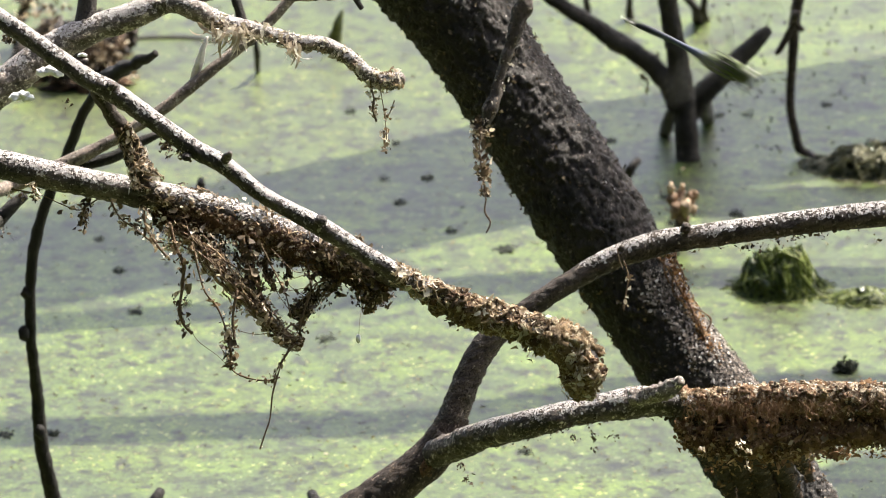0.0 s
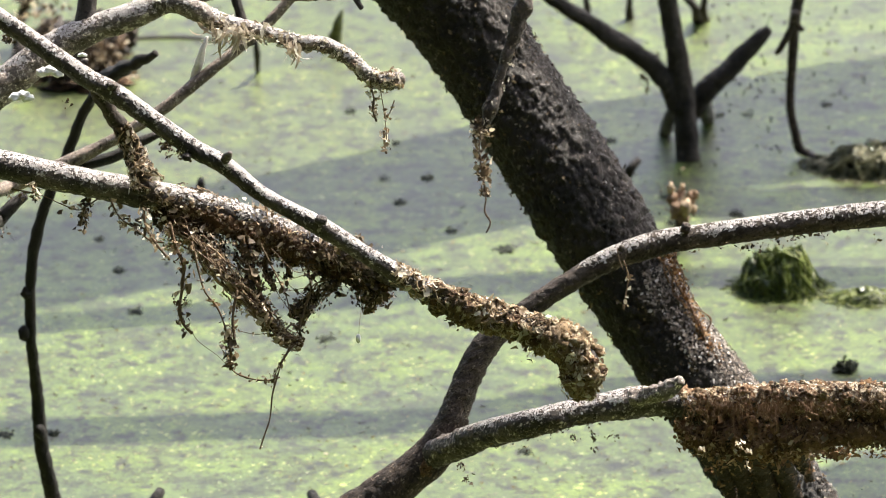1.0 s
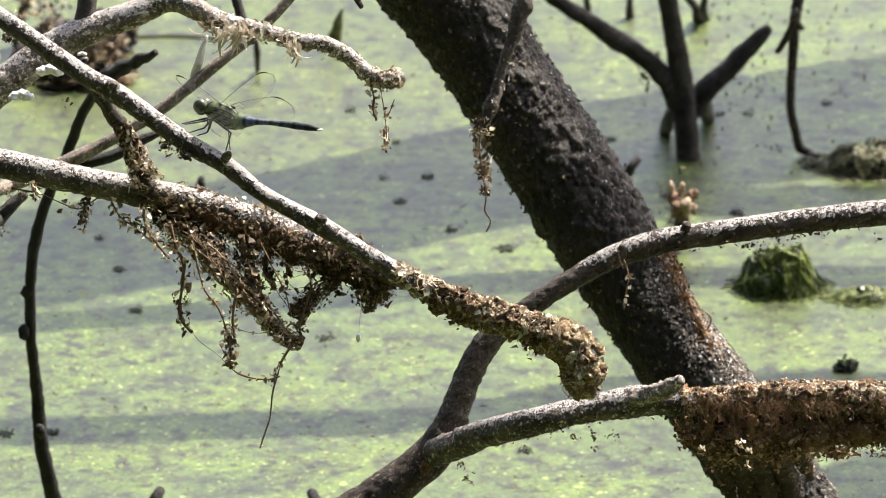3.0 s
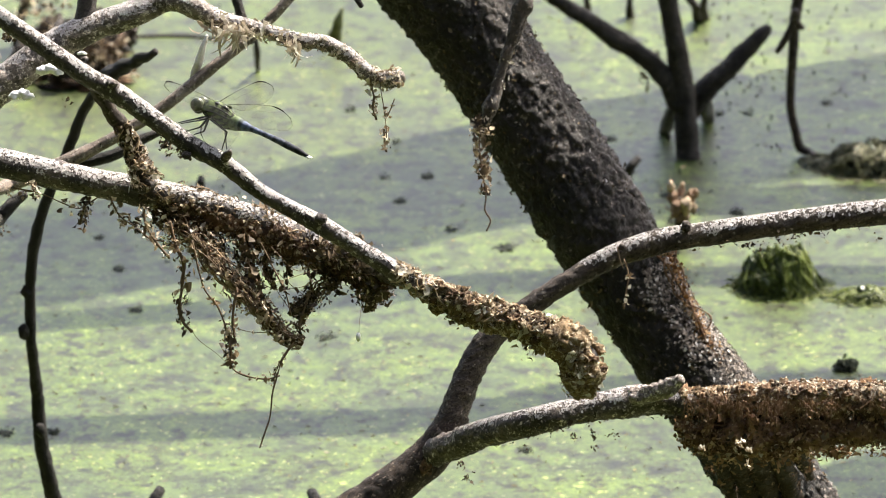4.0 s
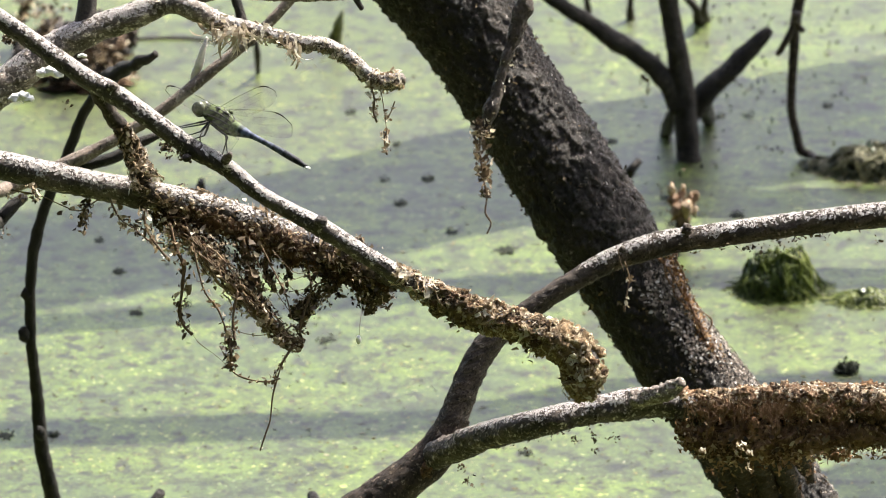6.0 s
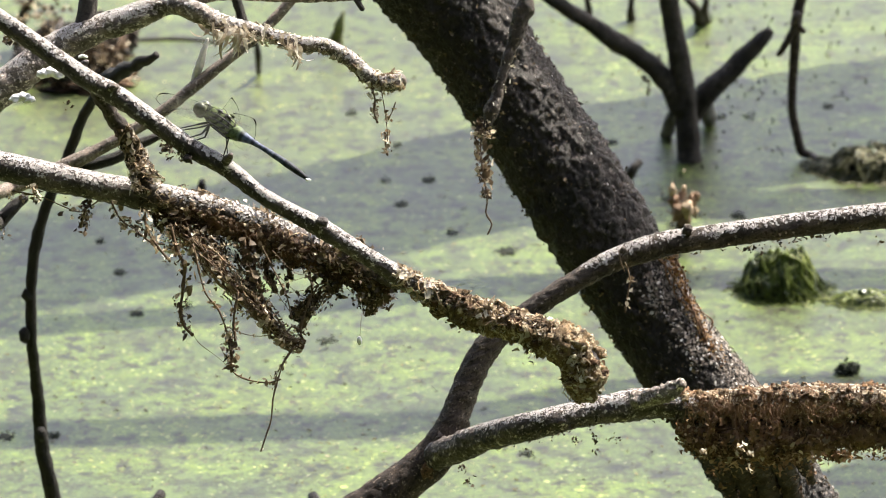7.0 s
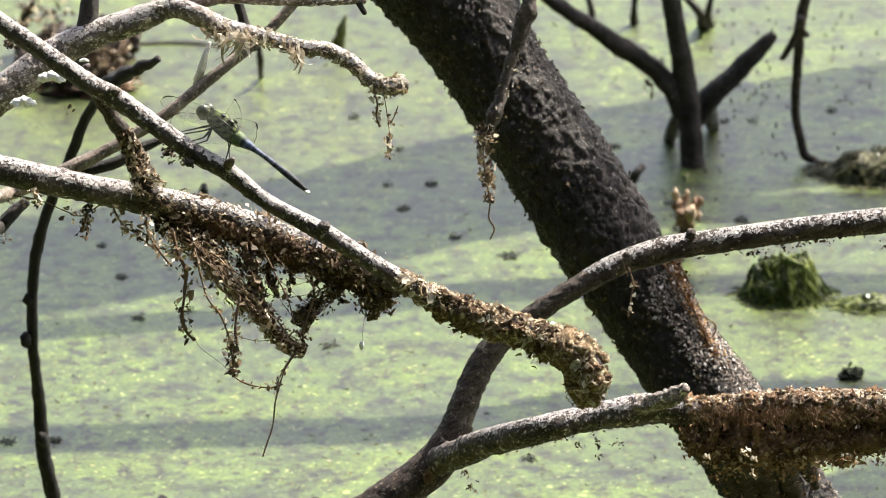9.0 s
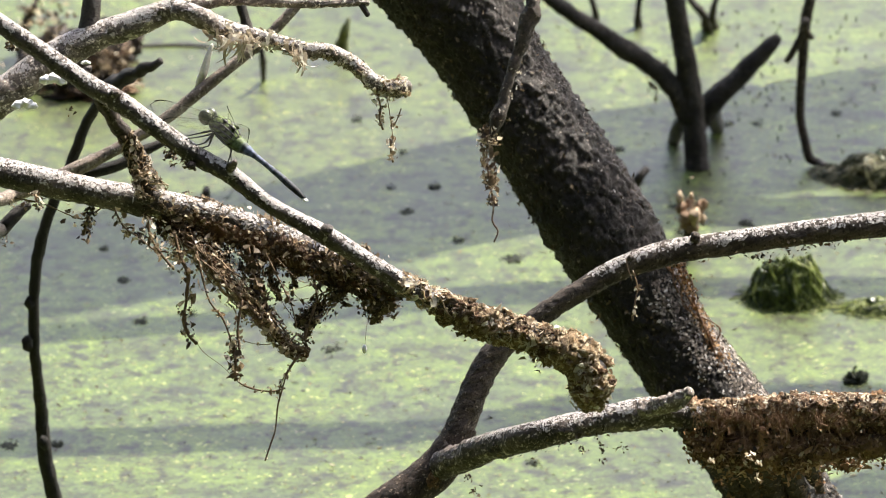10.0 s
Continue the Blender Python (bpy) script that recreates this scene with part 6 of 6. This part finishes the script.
# ---- the dragonfly ----
def dragonfly_materials():
    green, n, l, p = material("green_thorax")
    c = n.new("ShaderNodeTexCoord")
    w = n.new("ShaderNodeTexWave")
    w.bands_direction = "DIAGONAL"
    w.inputs["Scale"].default_value, w.inputs["Distortion"].default_value, w.inputs["Detail"].default_value = 190, 3.5, 2
    l.new(c.outputs["Object"], w.inputs["Vector"])
    stripes = ramp(n, l, w.outputs["Fac"], [(0.14, (0.012, 0.014, 0.006)), (0.3, (0.045, 0.06, 0.02)), (0.85, (0.09, 0.118, 0.042))])
    t = noise_tex(n, l, 1100, 4, 0.7)
    pale = ramp(n, l, t.outputs[0], [(0.6, (0, 0, 0)), (0.66, (1, 1, 1))])
    stripes = mixed(n, l, pale, stripes, (0.26, 0.29, 0.17))
    l.new(stripes, p.inputs["Base Color"])
    p.inputs["Roughness"].default_value = 0.75
    p.inputs["Specular IOR Level"].default_value = 0.2
    blue, n, l, p = material("blue_abdomen")
    c = n.new("ShaderNodeTexCoord")
    sx = n.new("ShaderNodeSeparateXYZ")
    l.new(c.outputs["Object"], sx.inputs[0])
    mr = n.new("ShaderNodeMapRange")
    mr.inputs["From Min"].default_value, mr.inputs["From Max"].default_value = -0.0415, -0.006
    l.new(sx.outputs["X"], mr.inputs[0])
    body = ramp(n, l, mr.outputs[0], [(0.0, (0.01, 0.011, 0.012)), (0.18, (0.02, 0.022, 0.026)), (0.42, (0.06, 0.07, 0.088)), (0.6, (0.09, 0.105, 0.15)), (0.84, (0.085, 0.105, 0.165)), (0.93, (0.09, 0.12, 0.05))])
    t = noise_tex(n, l, 900, 3)
    spots = ramp(n, l, t.outputs[0], [(0.36, (0.55, 0.55, 0.55)), (0.6, (1.15, 1.15, 1.15))])
    w = n.new("ShaderNodeTexWave")
    w.bands_direction = "X"
    w.inputs["Scale"].default_value, w.inputs["Distortion"].default_value = 62, 2.5
    l.new(c.outputs["Object"], w.inputs["Vector"])
    rings = ramp(n, l, w.outputs["Fac"], [(0.08, (0.3, 0.3, 0.3)), (0.3, (1, 1, 1))])
    body = mixed(n, l, 0.8, body, rings, "MULTIPLY")
    l.new(mixed(n, l, 1.0, body, spots, "MULTIPLY"), p.inputs["Base Color"])
    p.inputs["Roughness"].default_value = 0.6
    p.inputs["Specular IOR Level"].default_value = 0.2
    wing, n, l, p = material("wing_membrane")
    v = noise_tex(n, l, 800, kind="ShaderNodeTexVoronoi")
    v.feature = "DISTANCE_TO_EDGE"
    veins = ramp(n, l, v.outputs["Distance"], [(0.03, (1, 1, 1)), (0.08, (0, 0, 0))])
    col = mixed(n, l, veins, (0.07, 0.072, 0.06), (0.02, 0.022, 0.016))
    l.new(col, p.inputs["Base Color"])
    alpha = n.new("ShaderNodeMapRange")
    alpha.inputs["To Min"].default_value, alpha.inputs["To Max"].default_value = 0.09, 0.24
    l.new(veins, alpha.inputs[0])
    l.new(alpha.outputs[0], p.inputs["Alpha"])
    p.inputs["Roughness"].default_value = 0.6
    p.inputs["Specular IOR Level"].default_value = 0.04
    return green, blue, wing


THORAX, ABDOMEN, WING = dragonfly_materials()
EYE_MAT = plain_material("dark_green_eye", (0.05, 0.055, 0.028), 0.3, 0.5, 0.9, 500)
FACE = plain_material("green_face", (0.06, 0.068, 0.035), 0.7, 0.2, 0.3, 900)
LEG = plain_material("black_leg", (0.012, 0.011, 0.010), 0.4, 0.5, 0.3)
VEIN = plain_material("dark_vein", (0.012, 0.010, 0.008), 0.9, 0.05, 0.2)
SPOT = plain_material("pale_green_spot", (0.2, 0.27, 0.12), 0.6, 0.3, 0.3, 900)
CERCI = plain_material("white_tail_tip", (0.8, 0.8, 0.75), 0.5, 0.4, 0.05)


def wing_mesh(name, side, length, chord, parent):
    """A wing with its root at its origin: +y (times side) runs to the tip, +x to the leading edge."""
    bm = bmesh.new()
    cols = 18
    lead, trail, rows_ = [], [], []
    for i in range(cols + 1):
        u = i / cols
        tip = math.sqrt(max(0.0, 1 - max(0.0, (u - 0.74) / 0.26) ** 2))
        front = chord * (0.12 + 0.04 * math.sin(u * 3.1)) * tip - (1 - tip) * chord * 0.3
        wide = 0.42 + 0.46 * math.sin(min(1.0, u * 1.05 + 0.12) * 2.3) if chord < 0.01 else 0.72 + 0.2 * math.sin(u * 2.6)
        back = -chord * wide * tip * min(1.0, 0.45 + u * 3) - (1 - tip) * chord * 0.3
        row_ = []
        for k in range(5):
            x = front + (back - front) * k / 4
            z = 0.0006 * math.sin(u * 3) + 0.00025 * (k % 2)
            row_.append(bm.verts.new((x, side * u * length, z)))
        rows_.append(row_)
        lead.append(Vector((front, side * u * length, 0.0006 * math.sin(u * 3))))
        trail.append(Vector((back, side * u * length, 0.0006 * math.sin(u * 3))))
    for a, b in zip(rows_, rows_[1:]):
        for k in range(4):
            bm.faces.new((a[k], a[k + 1], b[k + 1], b[k]))
    ob = part(name, bm, WING, parent, "clear veined wing")
    bm = bmesh.new()
    tube(bm, lead[::2] + [trail[-2]], [0.00009] * 3 + [0.00005] * 4 + [0.0001, 0.00012, 0.00007, 0.00005], seg=5, step=0.002, knobs=0, fine=0)
    mid = [a.lerp(b, 0.28) for a, b in zip(lead, trail)]
    tube(bm, mid[:15:2], [0.000018] * 8, seg=4, step=0.002, knobs=0, fine=0)
    low = [a.lerp(b, 0.55) for a, b in zip(lead, trail)]
    tube(bm, [mid[0], *low[2:13:2]], [0.000015] * 7, seg=4, step=0.002, knobs=0, fine=0)
    tube(bm, trail[2::2], [0.000022] * len(trail[2::2]), seg=4, step=0.002, knobs=0, fine=0)
    part("vein", bm, VEIN, ob)
    bm = bmesh.new()
    tube(bm, [lead[14], lead[15], lead[16], lead[17]], [0.00012, 0.00024, 0.00024, 0.00012], seg=6, step=0.001, knobs=0, fine=0)
    part("wing_spot", bm, VEIN, ob, "dark spot near the wing tip")
    return ob


def build_dragonfly():
    fly = thing("dragonfly", (0, 0, 0), "green and blue dragonfly perched on a bare branch", "dragonfly")
    head = None
    bm = bmesh.new()
    lump(bm, (0.0090, 0, 0.0), (0.0024, 0.0033, 0.0029), 1.0, 0.03)
    head = part("head", bm, FACE, fly, "pale green face")
    for s in (1, -1):
        bm = bmesh.new()
        lump(bm, (0.0091, s * 0.0017, 0.0006), (0.0026, 0.0022, 0.0027), 2.0, 0.02)
        part("eye", bm, EYE_MAT, head, "large dark green compound eye")
    bm = bmesh.new()
    tube(bm, [(0.0078, 0, 0.0), (0.0062, 0, 0.0002), (0.0042, 0, 0.0005), (0.0012, 0, 0.0005), (-0.0018, 0, 0.0), (-0.0046, 0, -0.0006), (-0.0068, 0, -0.0009)], [0.0012, 0.0026, 0.0036, 0.0040, 0.0039, 0.0034, 0.0027], seg=16, step=0.0006, knobs=0.04, fine=0.02, grit=0.00006)
    for v in bm.verts:
        v.co.y *= 0.82
    part("thorax", bm, THORAX, fly, "green thorax with dark stripes")
    for side in (1, -1):
        for lift in (-25, 5, 32, 60):
            bm, a = bmesh.new(), radians(lift)
            line = []
            for x, size in ((0.0052, 0.0031), (0.0036, 0.0037), (0.0012, 0.004), (-0.0018, 0.0039), (-0.0042, 0.0035), (-0.006, 0.0029)):
                b = a + (0.0052 - x) * 25
                line.append((x, side * 0.82 * size * 1.01 * math.cos(b), 0.0002 + size * 1.01 * math.sin(b) - max(0.0, -x) * 0.13))
            tube(bm, line, [0.0001, 0.00022, 0.00026, 0.00026, 0.0002, 0.0001], seg=6, step=0.0008, knobs=0.3)
            part("thorax_stripe", bm, LEG, fly, "black side stripe")
    for k in range(7):
        bm = bmesh.new()
        u = k / 6
        lump(bm, (0.0025 - 0.0085 * u, 0.0008 if k % 2 else -0.0004, 0.0041 - 0.0026 * u * u), (0.0006, 0.0005, 0.0004), k * 1.3, 0.4, 2)
        part("dorsal_spot", bm, SPOT if k % 2 == 0 else LEG, fly)
    for x in (0.0012, -0.0026):
        for sd in (1, -1):
            bm = bmesh.new()
            lump(bm, (x, sd * 0.0013, 0.0038), (0.0011, 0.0007, 0.0007), x * 900 + sd, 0.5, 2)
            part("wing_joint", bm, LEG if sd > 0 else FACE, fly)
    bm = bmesh.new()
    xs = [-0.005, -0.008, -0.011, -0.015, -0.020, -0.026, -0.031, -0.036, -0.040]
    tube(bm, [(x, 0, -0.0008 + 0.0009 * math.sin(i / 8 * math.pi)) for i, x in enumerate(xs)], [0.0026, 0.0027, 0.0019, 0.0011, 0.00095, 0.00115, 0.0013, 0.0012, 0.0007], seg=16, step=0.0009, knobs=0.02, fine=0.02)
    abdomen = part("abdomen", bm, ABDOMEN, fly, "slim powder-blue abdomen, black towards the tip")
    bm = bmesh.new()
    for s in (1, -1):
        tube(bm, [(-0.0398, s * 0.0003, -0.001), (-0.0405, s * 0.0005, -0.001), (-0.0415, s * 0.0005, -0.0008)], [0.0005, 0.0005, 0.0002], seg=6, step=0.0005)
    part("cerci", bm, CERCI, abdomen, "white tail appendages")
    wings = {}
    for key, s, x, length, chord in (("fore_near", 1, 0.0012, 0.031, 0.0085), ("fore_far", -1, 0.0012, 0.031, 0.0085), ("hind_near", 1, -0.0026, 0.030, 0.0112), ("hind_far", -1, -0.0026, 0.030, 0.0112)):
        ob = wing_mesh("forewing" if key[0] == "f" else "hindwing", s, length, chord, fly)
        wings[key] = (ob, s, (x, s * 0.0012, 0.0036))
    legs = []
    for pts in (
            [(0.00222, 0.00363, -0.00157), (0.00366, 0.00673, -0.0029), (0.00887, 0.00894, -0.00588)],
            [(0.00206, 0.00368, -0.00194), (0.00241, 0.00681, -0.00502), (0.00674, 0.008, -0.0082)],
            [(0.00093, 0.00306, -0.002), (-0.00605, 0.00174, -0.00414), (-0.00594, 0.00184, -0.01078)],
            [(0.00419, 0.00135, -0.0022), (0.00736, 0.00325, -0.00416), (0.01093, 0.0073, -0.00647)],
            [(0.00331, 0.00115, -0.00297), (0.00322, 0.00214, -0.00745), (0.00492, 0.00484, -0.00893)],
            [(0.00202, 0.00026, -0.00254), (-0.0023, -0.00209, -0.00436), (-0.00609, -0.00072, -0.01059)]):
        a, k, f = (Vector(q) for q in pts)
        bm = bmesh.new()
        tube(bm, [Vector((0, 0, 0)), (k - a) * 0.5, k - a], [0.0004, 0.00048, 0.0003], seg=7, step=0.001, knobs=0.05)
        tube(bm, [k - a, (k - a).lerp(f - a, 0.5), f - a, (f - a) * 1.04], [0.0003, 0.00026, 0.0002, 0.00012], seg=6, step=0.001, knobs=0.05)
        leg = part("leg", bm, LEG, fly, "thin black jointed leg")
        leg.location = a
        legs.append((leg, a))
    return fly, wings, legs, abdomen


FLY, WINGS, LEGS, TAIL = build_dragonfly()


def wing_pose(side, base, sweep, lift, twist=0.0):
    """A wing swept forward and lifted by degrees, turned about its root."""
    return pose(*base, 0, 0, -side * sweep) @ pose(0, 0, 0, side * lift, 0, 0) @ pose(0, 0, 0, 0, twist, 0)


def motions():
    way = [
        (0, pose(0.1026, 2.4844, 0.3655, 0.0, 19.1, -24.8)),
        (0.0334, pose(0.1251, 2.4609, 0.3594, 0.0, 18.4, -24.7)),
        (0.1, pose(0.2005, 2.4049, 0.3516, 5.0, 15.2, -24.4)),
        (0.25, pose(0.5500, 2.6000, 0.4000, 0.0, -10.0, 25.0)),
        (0.5, pose(0.9500, 3.0000, 0.7500, -20.0, -15.0, 75.0)),
        (0.8, pose(0.8500, 3.5000, 0.9500, -20.0, 0.0, 125.0)),
        (1.1, pose(0.5500, 3.3000, 0.8500, -10.0, 5.0, 160.0)),
        (1.4, pose(0.2500, 2.9000, 0.6200, 0.0, 10.0, 168.0)),
        (1.7, pose(-0.0133, 2.5393, 0.3994, 10.0, -4.8, 149.0)),
        (1.8, pose(-0.0319, 2.5140, 0.3883, 10.0, -3.2, 148.9)),
        (1.9, pose(-0.0391, 2.5022, 0.3851, 10.0, 5.4, 153.0)),
        (2, pose(-0.0470, 2.4910, 0.3835, 10.0, 9.0, 153.9)),
        (2.1, pose(-0.0566, 2.4790, 0.3799, 10.0, 5.0, 153.4)),
        (2.2, pose(-0.0673, 2.4757, 0.3701, 10.0, 1.0, 151.0)),
        (2.3, pose(-0.0728, 2.4648, 0.3689, 10.0, -2.0, 153.9)),
        (2.4, pose(-0.0778, 2.4626, 0.3621, 10.0, -3.0, 151.1)),
        (2.5, pose(-0.0790, 2.4609, 0.3571, 10.0, -3.0, 151.8)),
        (2.6, pose(-0.0789, 2.4604, 0.3556, 10.0, -6.0, 151.6)),
        (2.7, pose(-0.0785, 2.4603, 0.3554, 10.0, -8.0, 150.8)),
        (3.2, pose(-0.0795, 2.4598, 0.3553, 10.0, -9.3, 147.8)),
        (3.8, pose(-0.0802, 2.4595, 0.3556, 10.0, -9.9, 145.5)),
        (4.5, pose(-0.0802, 2.4593, 0.3550, 10.0, -11.6, 144.5)),
        (5.5, pose(-0.0801, 2.4592, 0.3547, 10.0, -12.9, 143.8)),
        (6.8, pose(-0.0799, 2.4591, 0.3545, 10.0, -15.6, 143.7)),
        (7.1, pose(-0.0799, 2.4589, 0.3539, 10.0, -20.5, 146.5)),
        (8, pose(-0.0799, 2.4589, 0.3539, 10.0, -22.2, 146.3)),
        (9, pose(-0.0797, 2.4589, 0.3540, 10.0, -23.8, 145.4)),
        (9.1, pose(-0.0800, 2.4587, 0.3534, 10.0, -23.3, 143.1)),
        (9.3, pose(-0.0802, 2.4586, 0.3531, 10.0, -25.1, 141.6)),
        (10, pose(-0.0799, 2.4586, 0.3530, 10.0, -24.5, 142.3)),
    ]
    walk(FLY, way)
    # the abdomen, held up in flight and let down on the perch
    waist = Vector((-0.0055, 0, -0.0008))
    walk(TAIL, [(t, Matrix.Translation(waist) @ pose(0, 0, 0, 0, lift, 0) @ Matrix.Translation(-waist)) for t, lift in
                ((0, 0), (1.7, 2), (2.1, 6), (2.3, 13), (2.5, 18), (2.7, 19), (3.2, 9), (3.8, 0), (10, 0))])
    # wings: beating in flight, still on the perch, drawn forward later
    rest = {"fore_near": (15, 18), "fore_far": (4, 9), "hind_near": (-18, -8), "hind_far": (-11, -5)}
    drawn = {"fore_near": (26, 8, -28), "fore_far": (24, -10, -42), "hind_near": (21, 0, -28), "hind_far": (7, -18, -72)}
    for key, (ob, side, base) in WINGS.items():
        rows = []
        for k in range(0, 80):
            t = k / 30
            up = (k % 2 == 0) == (key[0] == "f")
            rows.append((t, wing_pose(side, base, 6 if up else -6, 42 if up else -30, -8 if up else 10)))
        rows.append((2.72, wing_pose(side, base, 2, 30, -20)))
        s, l = rest[key]
        rows += [(3.1, wing_pose(side, base, s, l + 4, -28)), (3.8, wing_pose(side, base, s, l, -28)), (6.4, wing_pose(side, base, s, l, -28))]
        a, b = s, l
        s, l, w = drawn[key]
        rows += [(6.8, wing_pose(side, base, 0.5 * (a + s), 0.5 * (b + l), -28 + 0.4 * (w + 28))), (6.95, wing_pose(side, base, s, l, w)), (9.05, wing_pose(side, base, s, l, w)), (9.2, wing_pose(side, base, s + 9, l - 6, w)), (10, wing_pose(side, base, s + 9, l - 6, w))]
        walk(ob, rows)
    # legs keep their feet on the branch while the body tilts
    perched = [(t, m) for t, m in way if t >= 2.5]
    base_turn = [m for t, m in way if t == 4.5][0].to_3x3()
    for leg, a in LEGS:
        home = Matrix.Translation(a)
        rows = [(0, home @ pose(0, 0, 0, 0, 25, 0)), (1.7, home @ pose(0, 0, 0, 0, 10, 0)), (2.3, home @ pose(0, 0, 0, 0, -8, 0))]
        for t, m in perched:
            rows.append((t, home @ (m.to_3x3().inverted() @ base_turn).to_4x4()))
        walk(leg, rows)


motions()
